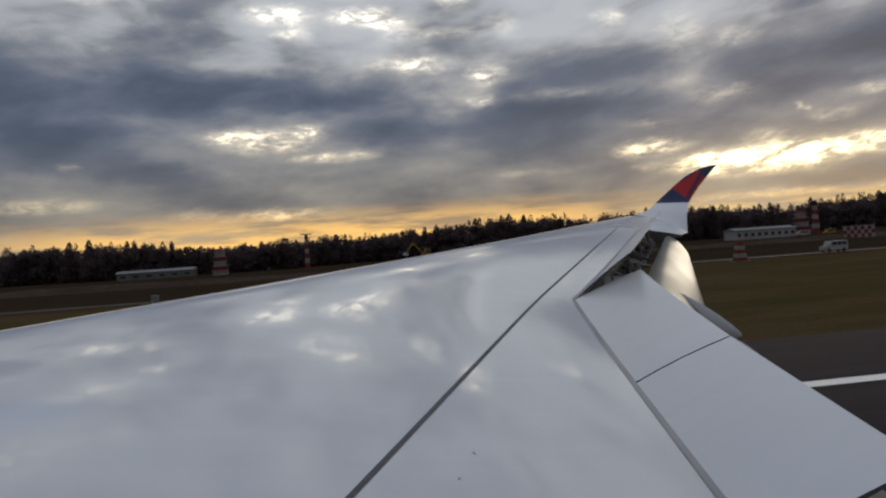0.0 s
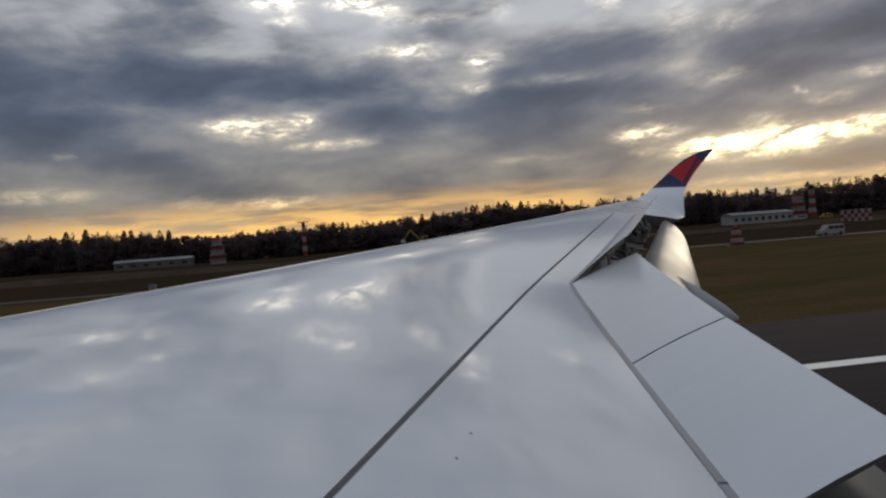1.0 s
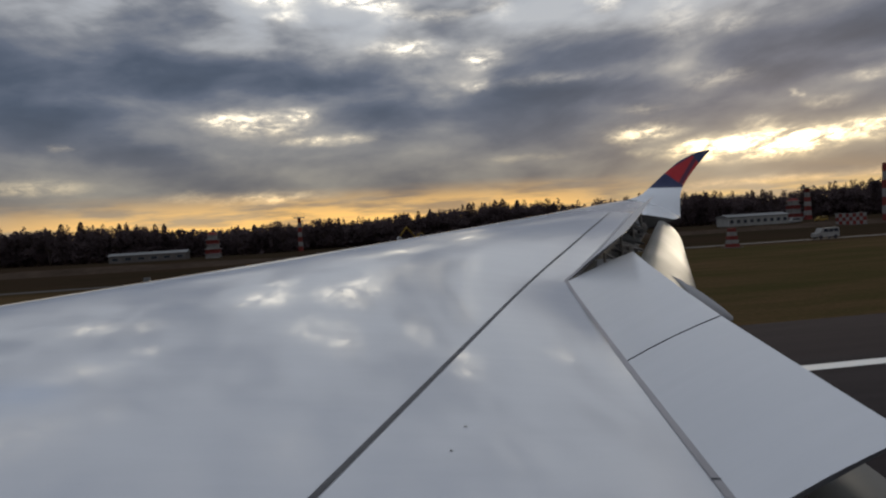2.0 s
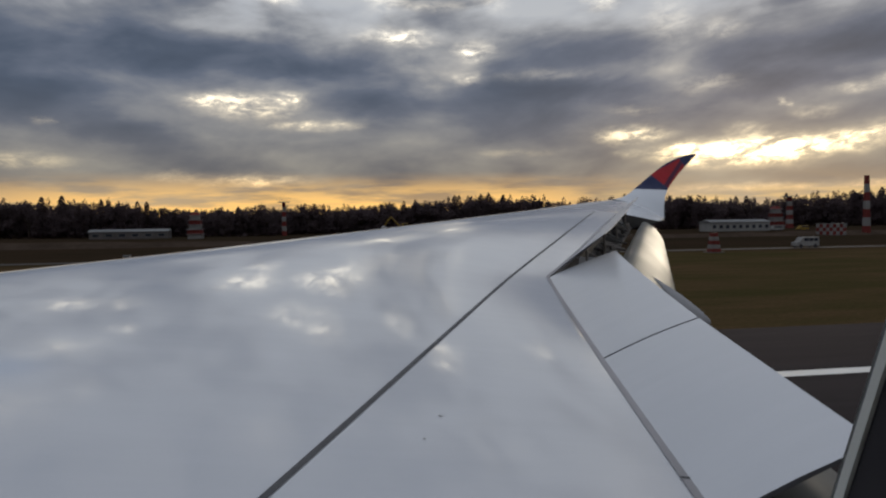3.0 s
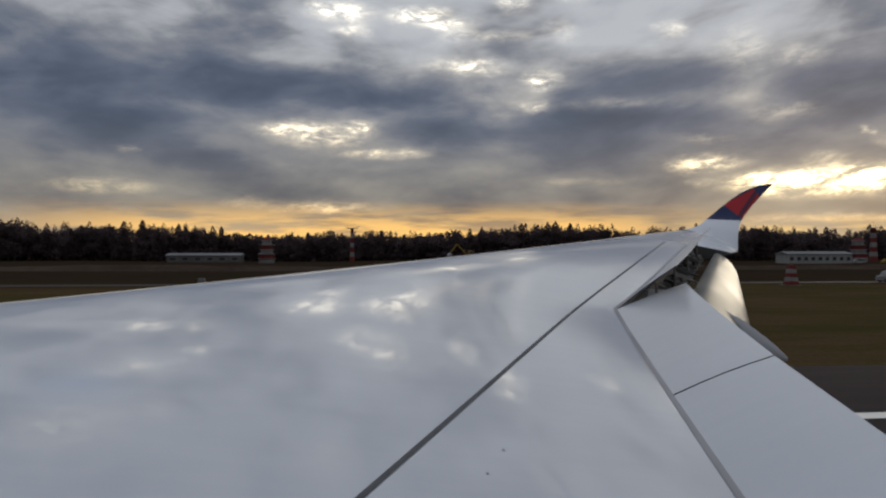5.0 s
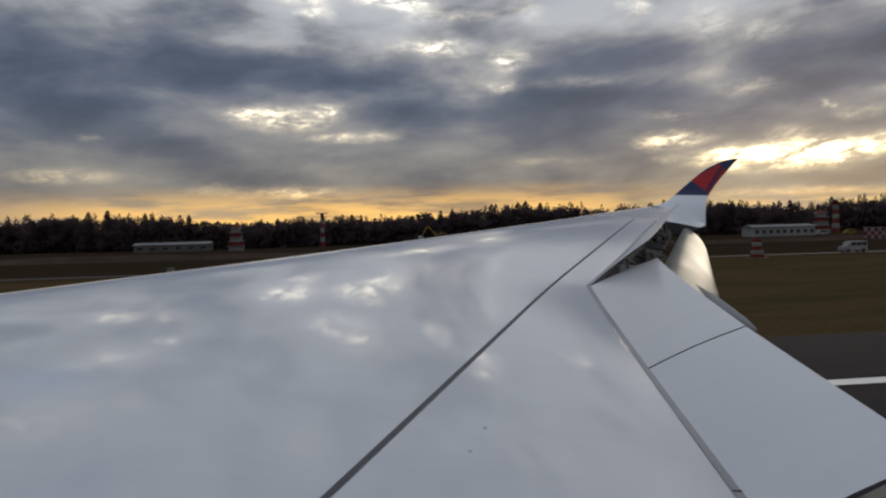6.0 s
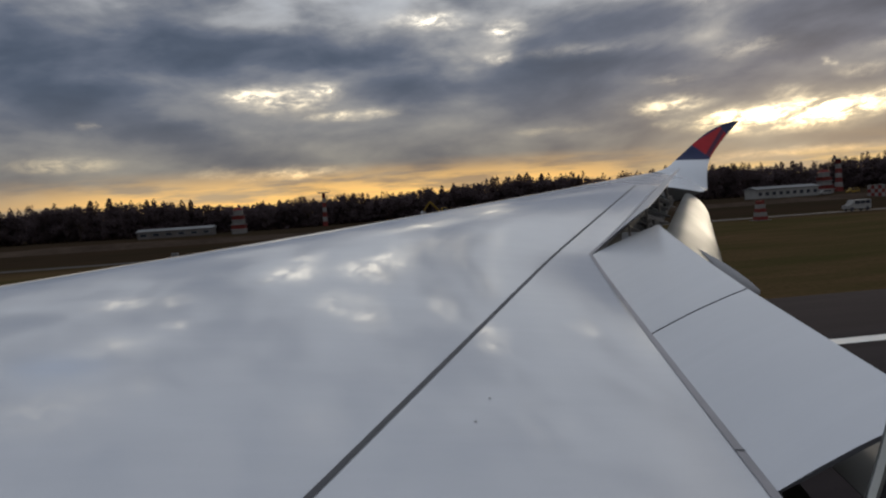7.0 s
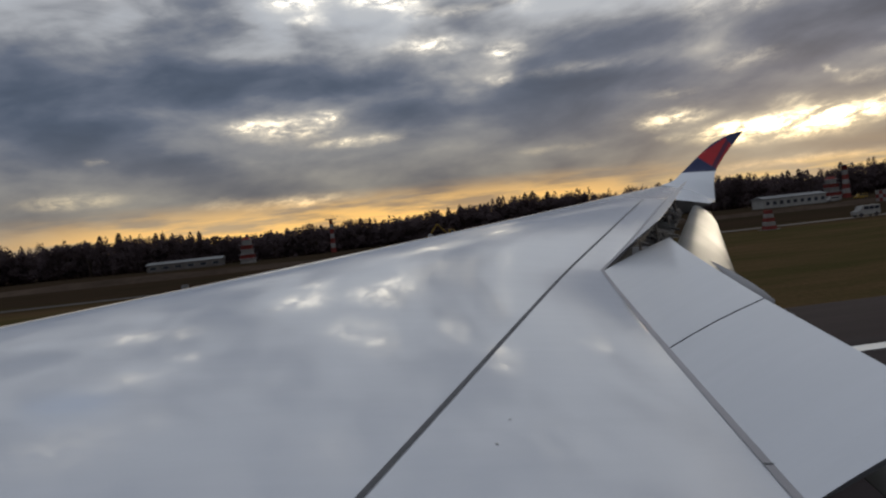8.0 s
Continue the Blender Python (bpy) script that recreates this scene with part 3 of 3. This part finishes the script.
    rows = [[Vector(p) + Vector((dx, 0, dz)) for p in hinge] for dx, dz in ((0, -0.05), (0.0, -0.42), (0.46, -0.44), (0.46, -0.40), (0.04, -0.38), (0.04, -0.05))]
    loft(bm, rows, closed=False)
part("spoiler_cove", bm, COVE, airplane, "dark bay under the spoilers")

rng = random.Random(4)
y = KINK + 0.25
while y < OUT - 0.5:
    bm = bmesh.new()
    x, z = hinge_x(y) + 0.05, hinge_z(y)
    w, deep = rng.uniform(0.02, 0.07), rng.uniform(0.10, 0.20)
    box(bm, x + rng.uniform(0.12, 0.3), y, z - 0.31, rng.uniform(0.15, 0.5), w * 1.6, deep * 0.8, pose(0, 0, 0, 0, rng.uniform(5, 35), rng.uniform(-25, 25)), 0.008)
    if rng.random() < 0.5:
        box(bm, x + rng.uniform(0.3, 0.5), y + 0.02, z - rng.uniform(0.2, 0.3), 0.10, w * 1.4, rng.uniform(0.1, 0.2), pose(0, 0, 0, 0, -20, rng.uniform(-20, 20)), 0.008)
    tube(bm, (x + 0.05, y + 0.1, z - 0.18), (x + rng.uniform(0.4, 0.7), y + rng.uniform(0, 0.3), z - 0.34), rng.uniform(0.012, 0.03))
    part("flap_bracket", bm, rng.choice((METAL, COVE, METAL, FLAP)), airplane)
    hose = bmesh.new()
    k = rng.uniform(0, 6)
    for j in range(7):
        p0, p1 = ((x + 0.14 + 0.07 * math.sin(q * 1.1 + k), y + 0.11 * q, z - 0.24 - 0.05 * math.cos(q * 0.9 + k)) for q in (j, j + 1))
        tube(hose, p0, p1, 0.013, sides=6)
    part("hydraulic_hose", hose, HYDRAULIC, airplane)
    y += rng.uniform(0.35, 1.0)


def fairing(y, length, tail_x, tail_z):
    """A canoe-shaped fairing over a flap track, its tail drooped with the flap."""
    bm = bmesh.new()
    x0, z0 = hinge_x(y) - 0.3, hinge_z(y) - 0.38
    rings = []
    for k in range(15):
        s = k / 14
        x = x0 + (tail_x - x0) * s
        z = z0 + (tail_z - z0) * s ** 1.15
        r = 0.03 + 0.44 * math.sin(math.pi * min(1.0, 0.12 + 0.88 * s)) ** 0.8 * (1.0 - 0.2 * s)
        rings.append([(x, y + 0.5 * r * math.cos(a), z + 1.2 * r * math.sin(a)) for a in [2 * math.pi * j / 14 for j in range(14)]])
    loft(bm, rings)
    return part("flap_track_fairing", bm, FAIRING, airplane, "pointed grey flap track fairing", True)


fairing(12.6, 3.0, 7.45, -1.72)
fairing(8.6, 3.0, 5.28, -1.42)

# ---- airplane: fuselage and cabin window ----
PANEL_AT = pose(0.0, 0.146, 0, 17.8) @ pose(0, 0, -0.049)
R_OUT, C_Y, C_Z = 2.98, -2.76, -0.55


def hull(bm, x0, x1, radius, skip=None, far=False, steps=48):
    """A slice of round hull; skip leaves out the near side's panel, far a window on the other side."""
    arc = [(C_Y + radius * math.cos(2 * math.pi * k / steps), C_Z + radius * math.sin(2 * math.pi * k / steps)) for k in range(steps + 1)]
    for (ya, za), (yb, zb) in zip(arc, arc[1:]):
        if skip and ya > C_Y and yb > C_Y and max(za, zb) > skip[0] and min(za, zb) < skip[1]:
            continue
        if far and ya < C_Y and abs((za + zb) / 2) < 0.22:
            continue
        bm.faces.new([bm.verts.new(p) for p in ((x0, ya, za), (x1, ya, za), (x1, yb, zb), (x0, yb, zb))])


def pierced(bm, end, radius, edge, gap):
    """The hull from -end to end, with a row of window openings on the far side."""
    cuts = [-end] + [0.265 * k for k in range(-10, 11)] + [end]
    for k, (x0, x1) in enumerate(zip(cuts, cuts[1:])):
        near = x0 < edge and x1 > -edge
        hull(bm, x0, x1, radius, skip=(-gap, gap) if near else None, far=0 < k < 21 and k % 2 == 0)


bm = bmesh.new()
pierced(bm, 16.0, R_OUT, 0.26, 0.30)
for x in (-16.0, 16.0):
    bm.faces.new([bm.verts.new((x, C_Y + R_OUT * math.cos(2 * math.pi * k / 48), C_Z + R_OUT * math.sin(2 * math.pi * k / 48))) for k in range(48)])
bmesh.ops.remove_doubles(bm, verts=bm.verts, dist=1e-4)
shell = part("fuselage", bm, WING, airplane, "white painted fuselage side", False)


def oval(half_w, half_h, y, count=72, power=3.24):
    ring = []
    for k in range(count):
        a = 2 * math.pi * k / count
        c, s = math.cos(a), math.sin(a)
        ring.append(PANEL_AT @ Vector((math.copysign(abs(c) ** (2 / power), c) * half_w, y, math.copysign(abs(s) ** (2 / power), s) * half_h)))
    return ring


def band(name, rings, mat, label):
    bm = bmesh.new()
    loft(bm, rings, caps=False)
    return part(name, bm, mat, airplane, label, True)


W, H = 0.144, 0.227
band("window_rim", [oval(W + 0.004, H + 0.004, 0.0035), oval(W, H, 0.003), oval(W, H, 0.0), oval(W + 0.002, H + 0.002, -0.0005)], RIM, "pale window rim")
band("window_gasket", [oval(W + 0.001, H + 0.001, -0.0004), oval(W + 0.004, H + 0.004, -0.034)], RUBBER, "black window gasket")
band("window_surround", [oval(W + 0.004, H + 0.004, -0.016), oval(W - 0.006, H - 0.006, -0.020), oval(W - 0.004, H - 0.004, -0.030), oval(W + 0.03, H + 0.03, -0.042), oval(0.42, 0.42, -0.046, power=8)], PANEL, "grey cabin window surround")
band("window_skin", [oval(W + 0.003, H + 0.003, 0.007), oval(0.40, 0.40, 0.008, power=8)], WING, "white skin round the window")

# main landing gear under the wing root
bm = bmesh.new()
tube(bm, (0.2, 2.4, -1.7), (0.3, 2.5, -5.1), 0.17, 0.13, 16)
tube(bm, (-0.75, 2.5, -5.4), (1.35, 2.5, -5.4), 0.11, 0.11, 12)
tube(bm, (0.3, 2.5, -5.5), (0.3, 2.5, -4.9), 0.13, 0.13, 12)
leg = part("landing_gear_leg", bm, METAL, airplane, "grey steel landing gear leg")
for gx in (-0.75, 1.35):
    for gy in (2.1, 2.9):
        bm = bmesh.new()
        tube(bm, (gx, gy - 0.22, -5.4), (gx, gy + 0.22, -5.4), 0.675, 0.675, 28)
        part("wheel", bm, RUBBER, leg, "black airliner tyre")

# cabin shell behind the eye
bm = bmesh.new()
pierced(bm, 3.0, 2.86, 0.26, 0.34)
for x in (-3.0, 3.0):
    bm.faces.new([bm.verts.new((x, C_Y + 2.86 * math.cos(2 * math.pi * k / 48), C_Z + 2.86 * math.sin(2 * math.pi * k / 48))) for k in range(48)])
part("cabin_lining", bm, PANEL, airplane, "pale grey cabin lining")

# ---- woods ----
def leaf_cloud(rand, count, place):
    """Points, faces of many small leaf pieces; place() gives centre, size and tilt."""
    verts, faces = [], []
    for _ in range(count):
        c, size = place(rand)
        u = np.array([rand.gauss(0, 1), rand.gauss(0, 1), rand.gauss(0, 0.6)])
        w = np.array([rand.gauss(0, 1), rand.gauss(0, 1), rand.gauss(0, 1)])
        u /= np.linalg.norm(u) + 1e-6
        w -= u * (u @ w)
        w /= np.linalg.norm(w) + 1e-6
        i = len(verts)
        verts += [c - u * size, c + w * size * 0.6, c + u * size, c - w * size * 0.5]
        faces.append((i, i + 1, i + 2, i + 3))
    return verts, faces


def conifer_place(height, radius, low):
    def place(rand):
        h = low + (1 - low) * (1 - rand.random() ** 0.8)
        tier = 0.85 + 0.15 * math.cos(h * 34.0)
        r = radius * (1 - h) ** 0.62 * tier * math.sqrt(rand.uniform(0.2, 1.0)) + 0.08
        a = rand.uniform(0, 2 * math.pi)
        return np.array([r * math.cos(a), r * math.sin(a), height * h - 0.18 * r]), rand.uniform(0.36, 0.72) * (1.15 - 0.5 * h)

    return place


def broadleaf_place(height, radius, lumps):
    def place(rand):
        lx, ly, lz, lr = rand.choice(lumps)
        v = np.array([rand.gauss(0, 1), rand.gauss(0, 1), rand.gauss(0, 1)])
        v *= lr * rand.uniform(0.6, 1.0) / np.linalg.norm(v)
        return np.array([lx, ly, lz]) + v * np.array([1, 1, 0.75]), rand.uniform(0.3, 0.65)

    return place


def crown_data(seed, conifer):
    rand = random.Random(seed)
    if conifer:
        return leaf_cloud(rand, 900, conifer_place(14.6, 3.5, 0.10))
    lumps = [(rand.uniform(-3.2, 3.2), rand.uniform(-3, 3), rand.uniform(2.0, 11.5), rand.uniform(1.4, 2.5)) for _ in range(14)]
    return leaf_cloud(rand, 1000, broadleaf_place(12.0, 4.0, lumps))


def make_tree(name, seed, conifer, label):
    tree = thing(name, pose(0, 0, 0), label, "tree", "skyline trees")
    data = bpy.data.meshes.new("crown")
    verts, faces = crown_data(seed, conifer)
    data.from_pydata([tuple(v) for v in verts], [], faces)
    data.materials.append(WOODS)
    crown = new("crown", data)
    crown.parent = tree
    bm = bmesh.new()
    tube(bm, (0, 0, -0.3), (0, 0, 9.0 if conifer else 5.5), 0.28, 0.12 if conifer else 0.18, 8)
    if not conifer:
        for k in range(5):
            a = k * 1.26
            tube(bm, (0, 0, 3.5 + 0.3 * k), (2.2 * math.cos(a), 2.2 * math.sin(a), 7.0 + 0.4 * k), 0.14, 0.04, 6)
    part("trunk", bm, BARK, tree)
    return tree


rand = random.Random(11)
conifers = [make_tree("conifer_tree", 20 + k, True, "tall dark pointed conifer at the edge of the woods") for k in range(3)]
broads = [make_tree("broadleaf_tree", 40 + k, False, "dark rounded broadleaf tree at the edge of the woods") for k in range(3)]


def tree_line(az):
    """Distance of the wood's edge by azimuth in degrees."""
    return 345.0 + 14.0 * math.sin(az * 0.21) + 9.0 * math.sin(az * 0.57 + 1.0)


def rise(az):
    """Taller and lower stretches of the woods."""
    return 1.0 + 0.19 * math.sin(az * 0.17 + 5.6) + 0.06 * math.sin(az * 0.46 + 2.0) + 0.36 / (1.0 + math.exp((24.0 - az) * 0.4)) + 0.12 / (1.0 + math.exp((az + 4.0) * 0.3))


spots = []
for k in range(150):
    az = -47.0 + 112.0 * (k + rand.uniform(-0.4, 0.4)) / 150
    d = tree_line(az) + rand.uniform(0, 8)
    spots.append((d * math.tan(radians(az)) if abs(az) < 60 else 600.0, d, az))
for k, (x, y, az) in enumerate(spots):
    tall = rand.random() < 0.42
    src = rand.choice(conifers if tall else broads)
    size = (rand.uniform(0.86, 1.08) if tall else rand.uniform(0.95, 1.18)) * rise(az)
    m = pose(x, y, 0, 0, 0, rand.uniform(0, 360)) @ Matrix.Diagonal((size * rand.uniform(0.9, 1.25),) * 2 + (size, 1))
    if k < 6:
        src = (conifers + broads)[k]
        src.matrix_world = m
    else:
        tree = copy_thing(src, m)
        tree.scale = m.to_scale()

# the mass of the woods behind the edge
verts, faces = [], []
bases = [crown_data(70 + k, k < 3) for k in range(6)]
bases = [(np.array(v)[: 4 * 330], f[:330]) for v, f in bases]
for k in range(1500):
    az = rand.uniform(-50, 66)
    d = tree_line(min(max(az, -50), 60)) + rand.uniform(3, 60)
    v, f = rand.choice(bases[:3] if rand.random() < 0.34 else bases[3:])
    a, size = rand.uniform(0, 6.28), rand.uniform(0.85, 1.08) * rise(az)
    turn = np.array([[math.cos(a), -math.sin(a), 0], [math.sin(a), math.cos(a), 0], [0, 0, 1]]) * size
    i = len(verts)
    verts += [tuple(p) for p in v @ turn.T + np.array([d * math.tan(radians(az)), d, 0])]
    faces += [tuple(i + q for q in quad) for quad in f]
for k in range(36000):
    # undergrowth and lower boughs
    az = rand.uniform(-50, 64)
    d = tree_line(min(az, 60)) + rand.uniform(2, 40)
    c = np.array([d * math.tan(radians(az)), d, rand.uniform(0.0, 1.0) ** 0.8 * rand.uniform(8.0, 11.8)])
    u, w = (np.array([rand.gauss(0, 1) for _ in range(3)]) for _ in range(2))
    u, w = u / np.linalg.norm(u) * rand.uniform(0.7, 1.5), w / np.linalg.norm(w) * rand.uniform(0.6, 1.2)
    i = len(verts)
    verts += [tuple(c - u), tuple(c - w), tuple(c + u), tuple(c + w)]
    faces.append((i, i + 1, i + 2, i + 3))
data = bpy.data.meshes.new("woods")
data.from_pydata(verts, [], faces)
data.materials.append(WOODS)
tagged(new("woods", data), "dark mixed woods behind the airfield", "woods", kind="stuff")


# ---- airfield buildings and masts ----
def at_bearing(az, y, z=0.0, turn=0.0):
    return pose(y * math.tan(radians(az)), y, z, 0, 0, turn)


def long_building(az, y, length, height, depth, bays, label, coat=None):
    b = thing("airfield_building", at_bearing(az, y), label, "building")
    bm = bmesh.new()
    box(bm, 0, 0, height / 2, length, depth, height)
    wall = part("wall", bm, coat or WHITE, b)
    bm = bmesh.new()
    ridge = height + 1.1
    loft(bm, [[(x, -depth / 2 - 0.4, height - 0.02), (x, -depth / 2 - 0.4, height + 0.12), (x, 0, ridge), (x, depth / 2 + 0.4, height + 0.12), (x, depth / 2 + 0.4, height - 0.02)] for x in (-length / 2 - 0.4, length / 2 + 0.4)])
    part("roof", bm, ROOF, b)
    for k in range(bays):
        x = -length / 2 + length * (k + 0.5) / bays
        bm = bmesh.new()
        box(bm, x, -depth / 2 - 0.03, height * 0.52, length / bays * 0.55, 0.10, height * 0.42)
        part("window_frame", bm, ROOF, wall)
        bm = bmesh.new()
        box(bm, x, -depth / 2 - 0.09, height * 0.52, length / bays * 0.47, 0.03, height * 0.34)
        part("pane", bm, PANE, wall)
    return b


def banded_mast(az, y, height, width, label, antenna=True):
    mast = thing("banded_mast", at_bearing(az, y), label, "mast")
    bands = 7
    for k in range(bands):
        bm = bmesh.new()
        z0, z1 = height * k / bands, height * (k + 1) / bands
        w0, w1 = width * (1 - 0.4 * k / bands), width * (1 - 0.4 * (k + 1) / bands)
        loft(bm, [[(sx * w / 2, sy * w / 2, z) for sx, sy in ((-1, -1), (1, -1), (1, 1), (-1, 1))] for w, z in ((w0, z0), (w1, z1))])
        part("band", bm, RED if k % 2 == 0 else WHITE, mast)
    if antenna:
        bm = bmesh.new()
        box(bm, 0, 0, height + 0.15, width * 2.2, width * 2.2, 0.3)
        part("platform", bm, STEEL, mast)
        for k in range(7):
            bm = bmesh.new()
            x = (k - 3) * width * 0.36
            tube(bm, (x, 0, height + 0.3), (x * 1.35, 0, height + 1.6 + 1.4 * (1 - abs(k - 3) / 3)), 0.09, 0.05, 6)
            part("antenna", bm, STEEL, mast)
    return mast


def banded_hut(az, y, tiers, width, label):
    hut = thing("banded_tower", at_bearing(az, y), label, "tower")
    z = 0.0
    for k in range(tiers):
        w = width * (1.0 - 0.20 * (k // 2))
        bm = bmesh.new()
        box(bm, 0, 0, z + 0.85, w, w, 1.7, None, 0.06)
        part("tier", bm, WHITE if k % 2 == 0 else RED, hut)
        bm = bmesh.new()
        box(bm, 0, 0, z + 1.76, w + 0.9, w + 0.9, 0.14)
        part("ledge", bm, STEEL, hut)
        z += 1.82
    bm = bmesh.new()
    loft(bm, [[(sx * w, sy * w, h) for sx, sy in ((-1, -1), (1, -1), (1, 1), (-1, 1))] for w, h in ((width * 0.36, z), (width * 0.16, z + 1.1))])
    part("cap", bm, RED, hut)
    return hut


long_building(32.0, 275.0, 26.0, 3.6, 9.0, 9, "long low pale plastered building with a row of windows", PLASTER)
banded_mast(-1.7, 330.0, 14.5, 2.2, "red and white banded mast with antennas")
banded_hut(-8.1, 300.0, 5, 5.4, "red and white tiered tower beside the woods")
banded_mast(35.6, 318.0, 15.0, 2.6, "red and white banded mast with a wide antenna platform")
banded_hut(34.7, 300.0, 5, 5.4, "red and white tiered tower beside the road")

banded_mast(40.3, 199.0, 18.0, 1.7, "tall red and white banded mast in the grass", False)


def checkered_shelter(az, y, wide, high, label):
    """An equipment cabin covered with red and white square panels."""
    cabin = thing("equipment_shelter", at_bearing(az, y, 0.0, -az), label, "shelter")
    bm = bmesh.new()
    box(bm, 0, 0, high / 2 + 0.15, wide, 2.4, high, None, 0.05)
    part("body", bm, WHITE, cabin)
    bm = bmesh.new()
    box(bm, 0, 0, high + 0.21, wide + 0.2, 2.6, 0.12, None, 0.03)
    part("roof", bm, ROOF, cabin)
    columns, tiers = max(4, round(wide / 0.9)), 3
    for i in range(columns):
        for j in range(tiers):
            bm = bmesh.new()
            box(bm, -wide / 2 + wide * (i + 0.5) / columns, -1.22, 0.15 + high * (j + 0.5) / tiers, wide / columns * 0.97, 0.04, high / tiers * 0.97)
            part("panel", bm, RED if (i + j) % 2 else WHITE, cabin)
    bm = bmesh.new()
    box(bm, 0, 0, 0.07, wide + 0.5, 2.9, 0.16)
    part("plinth", bm, CONCRETE, cabin)


def marker_tower(az, y, tiers, wide, tall, label):
    """A small orange and white stepped marker with a plinth."""
    tower = thing("marker_tower", at_bearing(az, y), label, "marker")
    for k in range(tiers):
        bm = bmesh.new()
        w = wide * (1.0 - 0.10 * k)
        box(bm, 0.0, 0.0, tall * (k + 0.5) / tiers, w, w, tall / tiers * 0.94, None, 0.04)
        part("tier", bm, WHITE if k % 2 else RED, tower)
    bm = bmesh.new()
    box(bm, 0, 0, 0.05, wide * 1.5, wide * 1.5, 0.12)
    part("plinth", bm, CONCRETE, tower)


checkered_shelter(38.2, 196.0, 8.0, 3.2, "equipment cabin with red and white checkered panels")
marker_tower(30.6, 114.0, 5, 1.7, 3.3, "orange and white stepped marker in the grass")

long_building(-12.5, 318.0, 30.0, 2.8, 8.0, 6, "long low weathered grey shed before the woods", CONCRETE)


def marker_box(az, y, size):
    """A small white equipment box on two posts in the grass."""
    m = thing("marker_box", at_bearing(az, y), "small white equipment box on posts in the grass", "box", "marker boxes")
    bm = bmesh.new()
    box(bm, 0, 0, size * 0.95, size, size * 0.6, size * 0.9, None, 0.03)
    part("cabinet", bm, ROOF, m)
    for sx in (-1, 1):
        bm = bmesh.new()
        tube(bm, (sx * size * 0.35, 0, -0.1), (sx * size * 0.35, 0, size * 0.55), 0.05)
        part("post", bm, STEEL, m)


marker_box(-12.8, 116.0, 1.0)
marker_box(-13.8, 85.0, 0.8)


def service_van(az, y, paint, label):
    """A van with dark panes."""
    van = thing("service_van", at_bearing(az, y, 0.03), label, "van", "service vans")
    bm = bmesh.new()
    side = [(-2.3, 0.35), (-2.3, 1.0), (-1.55, 1.15), (-1.0, 1.95), (2.3, 2.0), (2.35, 0.35)]
    loft(bm, [[(x, w, z) for x, z in side] for w in (-0.85, 0.85)])
    body = part("body", bm, paint, van)
    for x0, x1 in ((-0.85, 0.1), (0.25, 1.1), (1.25, 2.1)):
        bm = bmesh.new()
        box(bm, (x0 + x1) / 2, -0.86, 1.5, x1 - x0, 0.03, 0.55)
        part("window", bm, PANE, body)
    for x in (-1.5, 1.5):
        for w in (-0.8, 0.8):
            bm = bmesh.new()
            tube(bm, (x, w - 0.11, 0.34), (x, w + 0.11, 0.34), 0.34, 0.34, 18)
            part("wheel", bm, RUBBER, van)



# low bank of bare earth beyond the road
bm = bmesh.new()
rows = []
for k in range(121):
    x = -420.0 + 840.0 * k / 120
    h = 1.1 + 0.9 * noise.noise((x * 0.021, 3.3, 0.0)) + 0.3 * noise.noise((x * 0.11, 7.0, 0.0))
    rows.append([bm.verts.new((x, 205.0 + dy + 6.0 * noise.noise((x * 0.015, dy, 1.0)), max(0.02, h) * up - 0.05)) for dy, up in ((-9, 0.0), (-4, 0.75), (0, 1.0), (5, 0.8), (11, 0.0))])
for a, b in zip(rows, rows[1:]):
    for i in range(4):
        bm.faces.new((a[i], b[i], b[i + 1], a[i + 1]))
EARTH = material("bare_earth", plain((0.055, 0.040, 0.030), 0.95, 0.0, 0.6, 0.3, 0.4, shine=0.0))
tagged(part("earth_bank", bm, EARTH, None, "", True), "low bank of bare brown earth along the field", "earth bank", kind="structure")


def excavator(az, y):
    """A small yellow digger at work on the earth bank."""
    digger = thing("excavator", at_bearing(az, y, 1.3, 20) @ Matrix.Scale(1.35, 4), "small yellow excavator with a raised boom", "excavator")
    for w in (-0.9, 0.9):
        bm = bmesh.new()
        box(bm, 0, w, 0.4, 3.2, 0.5, 0.8, None, 0.2)
        part("track", bm, RUBBER, digger)
    bm = bmesh.new()
    box(bm, 0.3, 0, 1.35, 2.8, 2.1, 1.0, None, 0.12)
    part("body", bm, YELLOW, digger)
    bm = bmesh.new()
    box(bm, -0.6, -0.5, 2.35, 1.1, 0.95, 1.2, None, 0.08)
    cab = part("cab", bm, YELLOW, digger)
    bm = bmesh.new()
    box(bm, -0.62, -0.99, 2.45, 0.85, 0.03, 0.7)
    part("window", bm, PANE, cab)
    for name, a, b, r in (("boom", (-0.9, 0.3, 1.7), (-3.4, 0.3, 4.3), 0.2), ("arm", (-3.4, 0.3, 4.3), (-5.0, 0.3, 2.4), 0.16)):
        bm = bmesh.new()
        tube(bm, a, b, r, r * 0.8, 6)
        part(name, bm, YELLOW, digger)
    bm = bmesh.new()
    box(bm, -5.1, 0.3, 2.0, 0.8, 0.9, 0.7, pose(0, 0, 0, 0, 25, 0), 0.08)
    part("bucket", bm, STEEL, digger)


YELLOW = material("digger_yellow", plain((0.2, 0.125, 0.02), 0.6, 0.0, 3.0, 0.2, shine=0.2))
excavator(7.6, 206.0)
service_van(36.6, 123.6, PLASTER, "dull white service van parked on the service road")
service_van(36.4, 262.0, YELLOW, "yellow service van parked before the tiered tower")
service_van(38.4, 266.0, PLASTER, "dull white service van parked beside the banded mast")
service_van(34.7, 264.0, PLASTER, "dull white service van parked before the long building")
